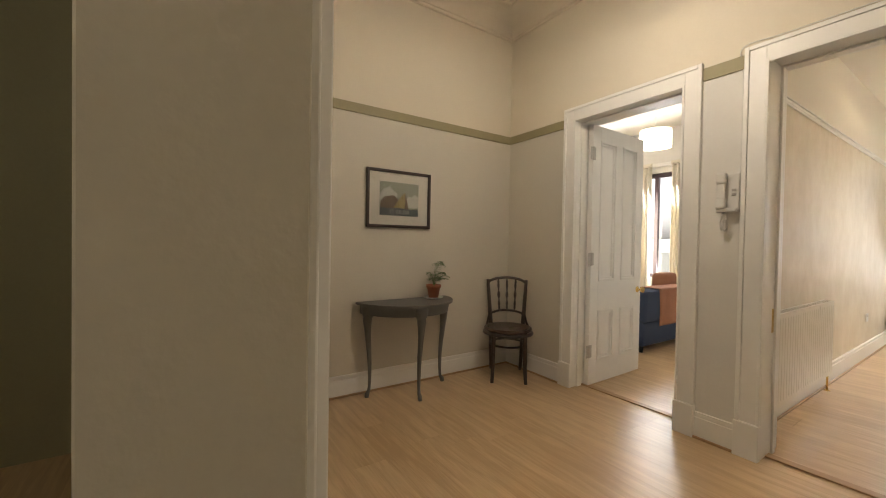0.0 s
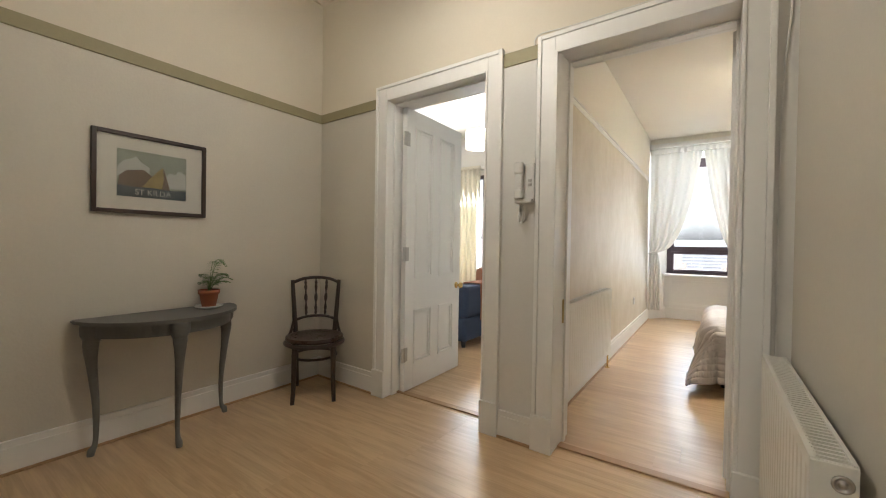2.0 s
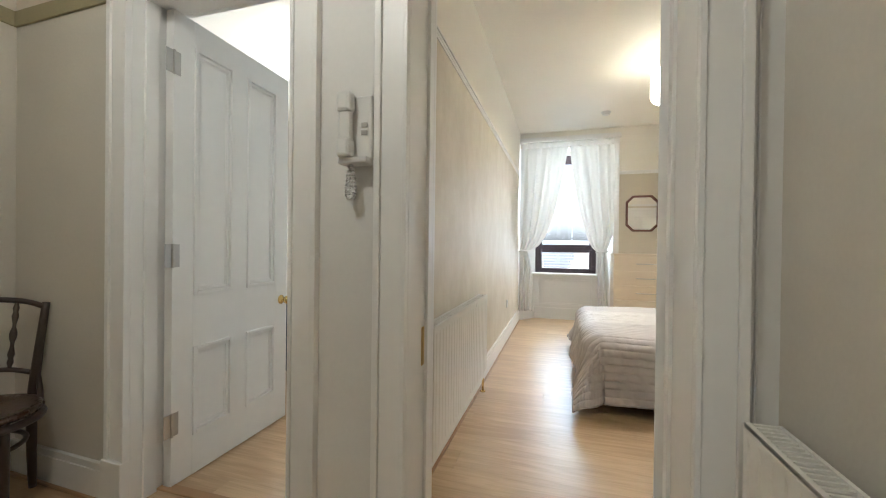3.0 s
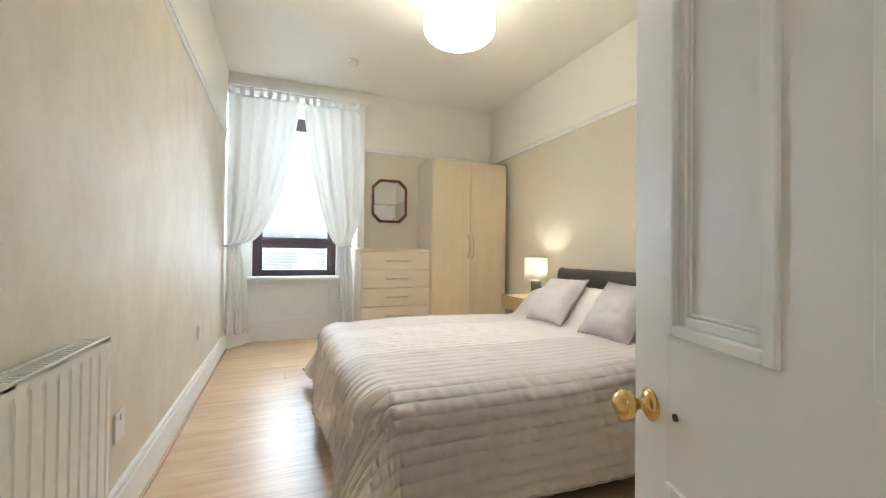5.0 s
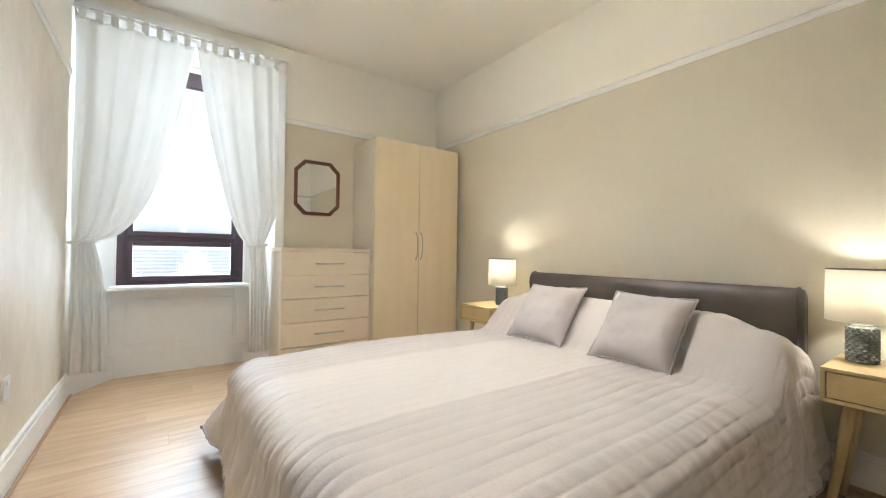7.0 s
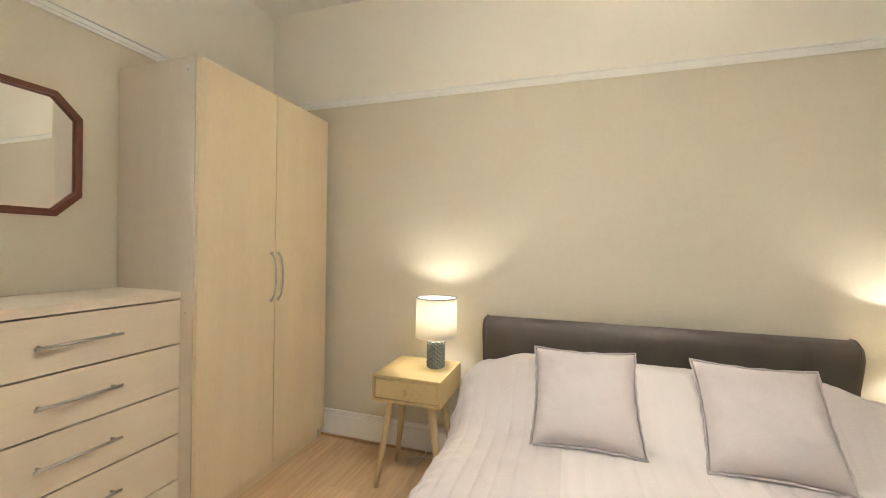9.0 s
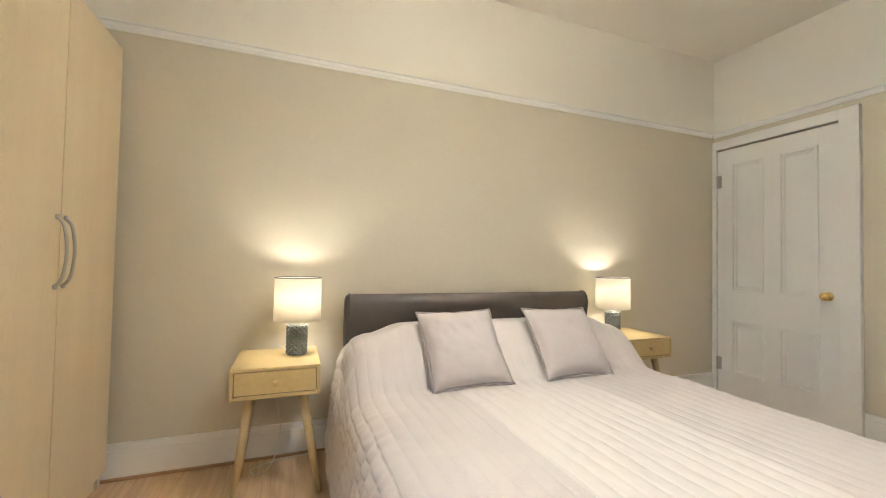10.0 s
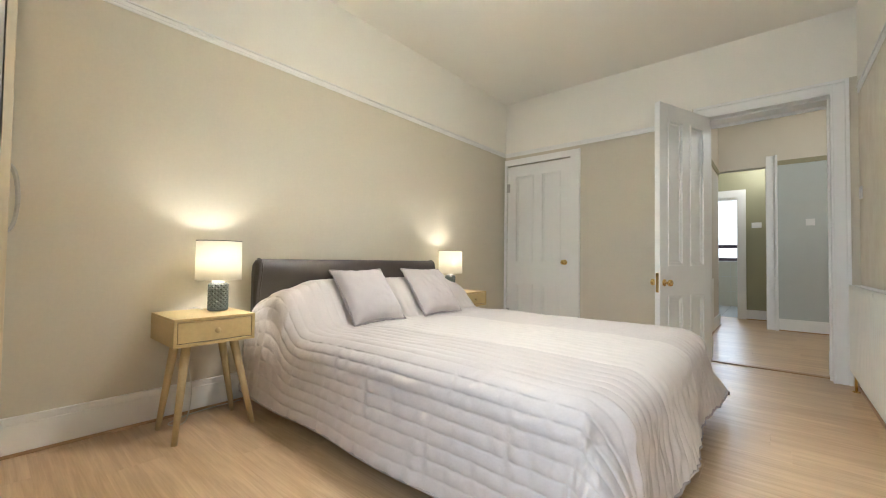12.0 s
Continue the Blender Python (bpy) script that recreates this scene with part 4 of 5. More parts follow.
for x, y, ox, oy in ((0.088, -0.325, 0.3, -0.95), (0.088, 0.315, 0.3, 0.95), (0.335, -0.035, 1, 0)):
    part("leg", cabriole(x, y, ox, oy), M_TABLE, tab, "slender cabriole leg with pad foot", True)
    part("knee", lathe([(0.001, 0.555), (0.030, 0.575), (0.047, 0.610), (0.050, 0.655), (0.045, 0.667)], 14, at=(x + 0.006 * ox, y + 0.006 * oy, 0)), M_TABLE, tab, smooth=True)

pot = thing("potted_fern", "small green fern in a terracotta pot on the console table", "potted plant", pose(-2.035, 1.275, 0.686) @ Matrix.Scale(1.12, 4))
part("saucer", lathe([(0.050, 0), (0.066, 0.006), (0.070, 0.014), (0.064, 0.012), (0.045, 0.006), (0.001, 0.006)], 28), M_SAUCER, pot, "white china saucer", True)
part("pot", lathe([(0.034, 0.008), (0.046, 0.075), (0.047, 0.076), (0.052, 0.077), (0.053, 0.098), (0.047, 0.098), (0.044, 0.086), (0.001, 0.086)], 26), M_TERRA, pot, "terracotta pot", True)
part("soil", lathe([(0.001, 0.089), (0.03, 0.0905), (0.0445, 0.087)], 16), M_SOIL, pot, smooth=True)
rnd = random.Random(5)
for i in range(15):
    a = rnd.uniform(0, 6.28) if i > 2 else (1.9, 1.4, 2.4)[i]
    reach, rise = (rnd.uniform(0.05, 0.11), rnd.uniform(0.04, 0.10)) if i > 2 else (rnd.uniform(0.05, 0.09), rnd.uniform(0.15, 0.185))
    d = Vector((math.cos(a) * 0.75, math.sin(a), 0))
    pts = curve_points([Vector((0, 0, 0.085)), d * reach * 0.35 + Vector((0, 0, 0.085 + rise * 0.75)), d * reach * 0.8 + Vector((0, 0, 0.085 + rise)), d * reach * 1.25 + Vector((0, 0, 0.085 + rise * 0.82))], 6)
    bm = tube(pts, 0.0011, 5)
    side = Vector((-d.y, d.x, 0))
    for k in range(5, len(pts) - 1):
        q = k / (len(pts) - 1)
        ln = 0.040 * math.sin(math.pi * (0.25 + 0.72 * q))
        for s in (-1, 1):
            for sub in range(4):
                base = pts[k] + side * s * ln * sub / 4 + d * ln * 0.25 * sub / 4
                tip = base + side * s * ln * 0.34 + d * (0.010 - 0.002 * sub) + Vector((0, 0, rnd.uniform(-0.004, 0.003)))
                n1 = base + d * 0.007 + Vector((0, 0, 0.001))
                bm.faces.new([bm.verts.new(v) for v in (base, tip, n1)])
    part("frond", bm, M_FERN, pot)

pic = thing("framed_print", "dark framed travel print of a sea stack with wide ivory mount", "picture", pose(WX, 1.022, 1.462, 90, 0, 90))
pw, ph_ = 0.279, 0.222
part("frame", boxes((-pw, -ph_, 0.002, -pw + 0.022, ph_, 0.024), (pw - 0.022, -ph_, 0.002, pw, ph_, 0.024), (-pw + 0.022, ph_ - 0.022, 0.002, pw - 0.022, ph_, 0.024), (-pw + 0.022, -ph_, 0.002, pw - 0.022, -ph_ + 0.022, 0.024), bevel=0.003), M_FRAME, pic)
part("mount", block(-pw + 0.02, -ph_ + 0.02, 0.002, pw - 0.02, ph_ - 0.02, 0.008), M_MOUNT, pic)
P_SKY = material("print_sky", (0.36, 0.38, 0.29), 0.7, var=0.08, scale=9, grain=30)
P_CLOUD = material("print_cloud", (0.55, 0.56, 0.49), 0.7, var=0.05, scale=9)
P_ROCK = material("print_rock", (0.20, 0.14, 0.09), 0.7, var=0.10, scale=14)
P_STACK = material("print_stack", (0.42, 0.33, 0.13), 0.7, var=0.12, scale=18)
P_SEA = material("print_sea", (0.10, 0.12, 0.12), 0.7, var=0.08, scale=18)
art = part("print", block(-0.170, -0.128, 0.008, 0.170, 0.130, 0.009), P_SKY, pic, "muted print of a rocky island")
def flat(poly, z, mat, name):
    bm = bmesh.new()
    bm.faces.new([bm.verts.new((x, y, z)) for x, y in poly])
    return part(name, bm, mat, art)
flat([(-0.168, 0.03), (-0.14, 0.07), (-0.10, 0.085), (-0.085, 0.10), (-0.06, 0.07), (-0.02, 0.045), (-0.02, 0.0), (-0.168, -0.02)], 0.0094, P_CLOUD, "cloud")
flat([(0.06, 0.0), (0.08, 0.03), (0.11, 0.02), (0.13, 0.05), (0.165, 0.03), (0.168, -0.06), (0.06, -0.06)], 0.0094, P_CLOUD, "cloud")
flat([(-0.165, -0.070), (-0.160, -0.015), (-0.125, 0.018), (-0.09, 0.022), (-0.05, 0.030), (-0.01, 0.0), (0.0, -0.075)], 0.0098, P_ROCK, "headland")
flat([(-0.06, -0.078), (-0.02, -0.02), (0.02, 0.03), (0.048, 0.056), (0.058, 0.02), (0.07, -0.02), (0.085, -0.078)], 0.0102, P_STACK, "sea_stack")
flat([(0.048, 0.054), (0.058, 0.018), (0.085, -0.078), (0.04, -0.078), (0.05, -0.02)], 0.0105, P_ROCK, "sea_stack_shade")
flat([(-0.168, -0.066), (-0.10, -0.072), (0.0, -0.068), (0.09, -0.074), (0.168, -0.068), (0.168, -0.127), (-0.168, -0.127)], 0.0108, P_SEA, "sea")
txt = bpy.data.curves.new("print_title", "FONT")
txt.body, txt.size, txt.align_x, txt.extrude = "ST KILDA", 0.043, "CENTER", 0.0002
tob = new("print_title", txt)
tob.matrix_basis = pose(0.0, -0.113, 0.0112)
tob.parent = art
txt.materials.append(P_CLOUD)
gl = part("glazing", block(-pw + 0.02, -ph_ + 0.02, 0.014, pw - 0.02, ph_ - 0.02, 0.016), M_GLASS, pic)
gl.visible_shadow = False

ph = thing("entry_phone", "white plastic entry phone with coiled cord on the wall", "entry phone", pose(-0.335, DY - skew(-0.335) - 0.002, 1.435))
part("base", boxes((-0.030, -0.034, -0.100, 0.050, 0, 0.105), bevel=0.007), M_PLASTIC, ph)
part("cradle", boxes((-0.056, -0.058, -0.108, 0.046, -0.002, -0.088), bevel=0.005), M_PLASTIC, ph, "lower ledge that holds the handset")
bm = boxes((-0.052, -0.066, -0.080, -0.008, -0.040, 0.085), bevel=0.010)
box(bm, -0.055, -0.074, 0.048, -0.005, -0.034, 0.112, bevel=0.011)
box(bm, -0.055, -0.074, -0.088, -0.005, -0.034, -0.030, bevel=0.011)
part("handset", bm, M_PLASTIC, ph)
for z in (0.012, -0.012):
    part("button", block(0.016, -0.039, z - 0.007, 0.036, -0.034, z + 0.007, bevel=0.001), M_STEEL, ph, "grey push button")
coil = [(-0.020 + 0.007 * math.cos(i * 0.9) + 0.012 * math.sin(i / 160 * math.pi * 2), -0.035 + 0.007 * math.sin(i * 0.9), -0.108 - 0.108 * math.sin(math.pi * i / 160)) for i in range(161)]
part("cord", tube(coil, 0.0026, 5), M_PLASTIC, ph, "white coiled cord", True)
wire = [(-0.292, 1.54), (-0.290, 1.8), (-0.292, 2.1), (-0.294, 2.225), (-0.10, 2.225), (0.30, 2.225), (0.712, 2.228), (0.716, 1.6), (0.716, 0.20)]
solid("phone_cable", tube(curve_points([(x, DY - skew(x) - 0.008, z) for x, z in wire], 4), 0.003, 6), M_PLASTIC, "thin white cable along the door surround", "cable", True)

rack = thing("coat_rack", "olive painted coat rack ledge with a small hook", "coat rack", pose(WX + 0.022, -0.17, 1.80))
part("board", boxes((0, -0.07, -0.10, 0.09, 0.10, -0.055), bevel=0.004), M_BAND, rack)
part("backboard", boxes((0, -0.07, -0.055, 0.016, 0.08, 0.10), bevel=0.003), M_HALL, rack)
part("brace", tube(curve_points([(0.07, 0.05, -0.055), (0.085, 0.055, 0.05), (0.05, 0.05, 0.07), (0.01, 0.045, 0.09)], 5), 0.006, 8), M_WHITE, rack, smooth=True)
part("hook", tube(curve_points([(0.0, 0.14, 0.08), (0.035, 0.145, 0.08), (0.045, 0.145, 0.06), (0.03, 0.145, 0.05)], 4), 0.004, 8), M_BRASS, rack, "small brass hook", True)


def plate(name, label, m, w, h, knobs, cat):
    p = thing(name, label, cat, m)
    part("faceplate", block(-w / 2, -h / 2, 0, w / 2, h / 2, 0.009, bevel=0.003), M_PLASTIC, p)
    for x, y, a, b in knobs:
        part("rocker", block(x - a, y - b, 0.008, x + a, y + b, 0.013, bevel=0.001), M_PLASTIC, p)
    return p


plate("light_switch", "white plastic light switch on the hall wall", pose(-0.19, SY, 1.40, 90, 0, 180), 0.086, 0.086, [(0, 0, 0.012, 0.02)], "light switch")
plate("light_switch", "white plastic light switch on the corridor wall", pose(0.37, -1.30, 1.46, 90, 0, 180), 0.12, 0.086, [(-0.025, 0, 0.01, 0.018), (0.025, 0, 0.01, 0.018)], "light switch")
plate("light_switch", "white plastic light switch beside the bedroom door", pose(LX, 2.46, 1.37, 90, 0, 90), 0.086, 0.086, [(0, 0, 0.012, 0.02)], "light switch")
plate("wall_socket", "white plastic wall socket on the papered wall", pose(LX, 5.60, 0.42, 90, 0, 90), 0.086, 0.086, [(0, 0.02, 0.008, 0.010)], "wall socket")
plate("wall_socket", "white plastic wall socket near the door end of the papered wall", pose(LX, 4.20, 0.36, 90, 0, 90), 0.086, 0.10, [(0, 0.03, 0.008, 0.010)], "wall socket")
plate("wall_socket", "white wall socket with plug beside the nightstand", pose(BX, 3.38, 0.30, 90, 0, -90), 0.146, 0.086, [(-0.04, 0, 0.02, 0.02)], "wall socket")

# made-up fixture round the added hall light, kept out of view
hp = thing("pendant_lamp", "unseen paper-shade pendant lamp added to light the hall", "pendant lamp", pose(-0.62, 1.20, HCEIL))
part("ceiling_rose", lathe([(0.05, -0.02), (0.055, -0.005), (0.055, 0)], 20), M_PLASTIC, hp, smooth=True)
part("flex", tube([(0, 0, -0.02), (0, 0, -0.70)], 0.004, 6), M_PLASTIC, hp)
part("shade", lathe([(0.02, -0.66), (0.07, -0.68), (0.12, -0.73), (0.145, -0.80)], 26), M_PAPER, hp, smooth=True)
cl = thing("ceiling_light", "round white flush light on the corridor ceiling", "ceiling light", pose(0.32, -0.90, 2.55))
part("base", lathe([(0.12, -0.03), (0.13, 0)], 24), M_PLASTIC, cl, smooth=True)


# ---------------------------------------------------------------- bedroom things
chest = thing("chest_of_drawers", "pale maple chest with five drawers and bar handles", "chest of drawers", pose(0.93, 6.49, 0) @ Matrix.Diagonal((1, 1, 1.011, 1)))
cw, cd = 0.75, 0.372
part("body", boxes((0, 0.02, 0, 0.022, cd, 0.965), (cw - 0.022, 0.02, 0, cw, cd, 0.965), (0.022, cd - 0.012, 0.04, cw - 0.022, cd, 0.965), (0.022, 0.02, 0.0, cw - 0.022, 0.035, 0.035)), M_MAPLE_H, chest)
part("top", block(-0.004, -0.004, 0.968, cw + 0.004, cd, 0.998, bevel=0.002), M_MAPLE_H, chest)
zs = (0.037, 0.222, 0.410, 0.598, 0.782, 0.965)
for z0, z1 in zip(zs, zs[1:]):
    dr = part("drawer", boxes((0.003, 0.0, z0 + 0.003, cw - 0.003, 0.019, z1 - 0.003), (0.03, 0.019, z0 + 0.015, cw - 0.03, cd - 0.03, z1 - 0.03), bevel=0.0012), M_MAPLE_H, chest)
    zc = (z0 + z1) / 2 + 0.0
    bm = tube([(0.256, -0.026, zc), (0.500, -0.026, zc)], 0.0055, 10)
    for x in (0.275, 0.481):
        tube([(x, -0.026, zc), (x, 0.001, zc)], 0.0045, 8, bm=bm)
    part("handle", bm, M_STEEL, dr, "brushed steel bar handle", True)

wd = thing("wardrobe", "tall pale maple two-door wardrobe with bow handles", "wardrobe", pose(1.664, 6.400, 0))
ww, wdep, wh = 0.90, 0.469, 1.985
part("side_panel", block(0, 0.022, 0, 0.02, wdep, wh), M_MAPLE_S, wd)
part("side_panel", block(ww - 0.02, 0.022, 0, ww, wdep, wh), M_MAPLE_S, wd)
part("top_panel", block(0.02, 0.022, wh - 0.02, ww - 0.02, wdep, wh), M_MAPLE_S, wd)
part("back_panel", block(0.02, wdep - 0.01, 0.06, ww - 0.02, wdep, wh - 0.02), M_MAPLE_S, wd)
part("plinth", block(0.02, 0.035, 0, ww - 0.02, 0.05, 0.07), M_MAPLE, wd)
part("base_panel", block(0.02, 0.022, 0.07, ww - 0.02, wdep - 0.01, 0.088), M_MAPLE_S, wd)
for x0, x1, hx in ((0.002, ww / 2 - 0.002, ww / 2 - 0.028), (ww / 2 + 0.002, ww - 0.002, ww / 2 + 0.024)):
    dr = part("door", block(x0, 0.0, 0.075, x1, 0.019, wh - 0.002, bevel=0.0015), M_MAPLE, wd)
    pts = curve_points([(hx, 0.0, 0.925), (hx, -0.022, 0.955), (hx, -0.032, 1.045), (hx, -0.022, 1.135), (hx, 0.0, 1.165)], 5)
    bm = tube(pts, 0.0055, 8)
    for z in (0.925, 1.165):
        tube([(hx, 0.0005, z), (hx, -0.008, z)], 0.009, 10, bm=bm)
    part("handle", bm, M_STEEL, dr, "brushed steel bow handle", True)
for z in (0.92, 1.93):
    part("cover_cap", lathe([(0.006, 0), (0.006, 0.001), (0.001, 0.0015)], 10), M_STEEL, wd).matrix_basis = pose(0.0, 0.06, z, 0, -90, 0)

mir = thing("wall_mirror", "octagonal wall mirror in a narrow mahogany frame", "mirror", pose(1.318, WY, 1.552, 90, 0, 0))
def octagon(a, b, c):
    return [(-a + c, -b), (a - c, -b), (a, -b + c), (a, b - c), (a - c, b), (-a + c, b), (-a, b - c), (-a, -b + c)]
for k, (o, i, z) in enumerate((((0.205, 0.245, 0.085), (0.193, 0.233, 0.080), 0.016), ((0.193, 0.233, 0.080), (0.182, 0.222, 0.0755), 0.022), ((0.182, 0.222, 0.0755), (0.176, 0.216, 0.073), 0.012))):
    bm = bmesh.new()
    oo, ii = octagon(*o), octagon(*i)
    for s in range(8):
        q = [oo[s], oo[(s + 1) % 8], ii[(s + 1) % 8], ii[s]]
        lo = [bm.verts.new((x, y, 0.001)) for x, y in q]
        hi = [bm.verts.new((x, y, z)) for x, y in q]
        bm.faces.new(hi)
        bm.faces.new(lo[::-1])
        for e_ in range(4):
            bm.faces.new((lo[e_], lo[(e_ + 1) % 4], hi[(e_ + 1) % 4], hi[e_]))
    part("frame" if k < 2 else "inner_lip", bm, M_MIRFRAME, mir)
part("mirror_glass", prism(octagon(0.178, 0.218, 0.074), 0.002, 0.007), M_MIRROR, mir, "silvered mirror glass")

bed = thing("bed", "king-size bed with dark brown leather headboard", "bed", pose(0, 4.587, 0))
part("divan_base", block(0.53, -0.74, 0.09, 2.50, 0.74, 0.28, bevel=0.02), M_DIVAN, bed, "charcoal cloth base")
part("mattress", block(0.52, -0.745, 0.28, 2.50, 0.745, 0.465, bevel=0.05), M_MATT, bed)
for x in (0.60, 2.40):
    for y in (-0.66, 0.66):
        part("leg", lathe([(0.025, 0), (0.03, 0.09)], 14, at=(x, y, 0)), M_BLACK, bed, smooth=True)
prof = [(2.505, 0.10), (2.505, 0.55), (2.497, 0.66), (2.478, 0.742), (2.470, 0.795), (2.480, 0.830), (2.505, 0.848), (2.540, 0.846), (2.566, 0.825), (2.575, 0.780), (2.575, 0.10)]
bm = bmesh.new()
ends = []
for y, s in ((-0.790, 0.90), (-0.784, 0.96), (-0.770, 1.0), (0.0, 1.0), (0.770, 1.0), (0.784, 0.96), (0.790, 0.90)):
    ends.append([bm.verts.new((2.535 + (x - 2.535) * (s if s < 1 else 1), y, 0.1 + (z - 0.1) * (1 - (1 - s) * 0.25))) for x, z in prof])
for a, b in zip(ends, ends[1:]):
    for i in range(len(prof)):
        k = (i + 1) % len(prof)
        bm.faces.new((a[i], a[k], b[k], b[i]))
bm.faces.new(ends[0])
bm.faces.new(ends[-1][::-1])
part("headboard", bm, M_LEATHER, bed, "dark brown leather headboard with rolled top", True)
for y in (-0.770, 0.770):
    bm = tube(curve_points([(2.503, y, 0.30), (2.503, y, 0.55), (2.495, y, 0.66), (2.476, y, 0.742), (2.468, y, 0.795), (2.478, y, 0.832), (2.505, y, 0.850), (2.54, y, 0.848)], 3), 0.003, 6)
    part("seam_piping", bm, M_LEATHER, bed, smooth=True)

BEDC, HALF, LEN, TOPX = 4.587, 0.705, 1.935, 2.495


def smooth01(a, b, x):
    t = max(0.0, min(1.0, (x - a) / (b - a)))
    return t * t * (3 - 2 * t)


def spread(u, v):
    """The bedspread: along the bed from the head (u = 0), across it (v)."""
    a = u * (LEN + 0.50)
    b = (v - 0.5) * 2 * (HALF + 0.53)
    ea, eb = max(0.0, a - LEN), max(0.0, abs(b) - HALF)
    r = math.hypot(ea, eb)
    sx = min(a, LEN)
    across = min(abs(b), HALF)
    hump = 0.235 * smooth01(0.52, 0.27, a) * (1 - 0.35 * smooth01(0.22, 0.0, a)) * (1 - 0.2 * smooth01(HALF - 0.16, HALF + 0.02, across))
    dip = -0.012 * math.exp(-((a - 0.60) / 0.12) ** 2)
    ztop = 0.485 + hump + dip + 0.004 * math.sin(a * 5.1 + b * 2.0) + 0.006 * noise.noise((a * 3.0, b * 3.0, 0.3))
    q = (b + 3.0) / 0.055
    rib = abs(math.sin(math.pi * q)) ** 0.45
    puff = (0.0062 + 0.0050 * min(1, r / 0.12)) * (1 - 0.45 * smooth01(0.56, 0.34, a)) * rib * (0.8 if abs(b - 0.07) < 0.30 else 1.0) * (0.85 + 0.3 * noise.noise((a * 5, q * 0.7, 1.7)))
    crinkle = (0.0022 + 0.0110 * min(1, r / 0.10)) * noise.noise((a * (26 if eb > ea else 10), b * (7 if eb > ea else 24), 4.2)) * rib + (0.0016 * noise.noise((a * 30, b * 30, 9.1)) if abs(b - 0.07) < 0.30 else 0.0) + 0.002 * noise.noise((a * 11, b * 9, 7.7))
    x, y, z = TOPX - sx, (1 if b > 0 else -1) * across, ztop
    nx, ny, nz = 0.0, 0.0, 1.0
    if r > 0:
        dx, dy = -ea / r, (eb / r) * (1 if b > 0 else -1)
        R = 0.125
        arc = min(r, R * math.pi / 2)
        out, drop = R * math.sin(arc / R), R * (1 - math.cos(arc / R))
        rest = r - arc
        full = ztop - 0.075
        scale = full / 0.475
        fold = 0.011 * math.sin(a * 7.0 + 1.3 * math.sin(b * 3)) if ea < 0.02 else 0.018 * math.sin(b * 6.5 + 0.7)
        corner = 2 * ea * eb / (r * r)
        slope = 0.15 + 0.52 * corner ** 1.5
        out += slope * rest + fold * (1 - corner) * min(1, rest / 0.25)
        drop = drop + rest * (1 - max(0.0, slope - 0.15) ** 2 * 1.3)
        drop = min(drop, 0.50 + 0.2 * max(0.0, drop - 0.50))
        z = ztop - drop * scale
        dx *= 1 - 0.4 * corner
        x += dx * out
        y += dy * out
        k = min(1, r / 0.10)
        nx, ny, nz = dx * k, dy * k, 1 - k
    h = puff + crinkle
    return (x + nx * h, BEDC + y + ny * h, z + nz * h)


cover = thing("bedspread", "greige quilted satin bedspread with a pale middle stripe", "bedspread")
sp = part("quilt", sheet(300, 640, spread), [M_QUILT, M_QUILT_UNDER], cover, smooth=True)
sd = thick(sp, 0.006, -1.0)
hem = [spread(1, i / 120) for i in range(121)]
part("hem_binding", tube(hem, 0.0055, 6), M_PIPE, cover, "narrow bound hem at the foot", True)
for v in (0.0, 1.0):
    part("hem_binding", tube([spread(i / 90, v) for i in range(91)], 0.0055, 6), M_PIPE, cover, "narrow bound hem along the side", True)
md = sp.modifiers["thickness"]
md.material_offset, md.material_offset_rim = 1, 0


def cushion(label, m, size=0.43):
    c = thing("cushion", label, "cushion", m, "cushions on the bed")
    h = size / 2

    def f(sgn):
        def g(u, v):
            p, q = 2 * u - 1, 2 * v - 1
            pin = 1 - 0.07 * (1 - abs(p) ** 2) * abs(q) ** 3 - 0.0
            pinx = 1 - 0.07 * (1 - abs(q) ** 2) * abs(p) ** 3
            t = max(0.0, (1 - p ** 4) * (1 - q ** 4)) ** 0.6
            wr = (0.009 * noise.noise((p * 2.6 + sgn, q * 2.6, 2.2)) + 0.005 * noise.noise((p * 7 - q * 3, q * 7 + p * 2, 5.2))) * t ** 0.5
            return (p * h * pinx, q * h * pin, sgn * (0.066 * t + wr) + 0.003 * sgn)
        return g

    bm = sheet(28, 28, f(1))
    sheet(28, 28, f(-1), bm)
    part("cover", bm, M_CUSH, c, smooth=True)
    g = f(0)
    loop = [g(i / 20, 0) for i in range(20)] + [g(1, i / 20) for i in range(20)] + [g(1 - i / 20, 1) for i in range(20)] + [g(0, 1 - i / 20) for i in range(20)]
    part("flange", tube([(x * 1.03 + 0.0012 * math.sin(i * 2.1), y * 1.03 + 0.0012 * math.cos(i * 1.7), 0.0025 * math.sin(i * 1.3)) for i, (x, y, z) in enumerate(loop)], 0.0085, 6, True, squash=0.5), M_PIPE, c, "narrow piped edge", True)
    return c


def leaning(x, y, z, tilt, turn):
    """A pose whose plane leans back towards the headboard by tilt degrees from flat."""
    t = radians(tilt)
    m = Matrix(((0, math.cos(t), math.sin(t), x), (1, 0, 0, y), (0, math.sin(t), -math.cos(t), z), (0, 0, 0, 1)))
    return m @ pose(0, 0, 0, 0, 0, turn)


cushion("square lilac-grey velvet cushion leaning on the covered pillows", leaning(2.070, 4.879, 0.632, 51, -1), 0.385)
cushion("square lilac-grey velvet cushion turned slightly beside the other", leaning(2.062, 4.298, 0.632, 51, 1), 0.385)


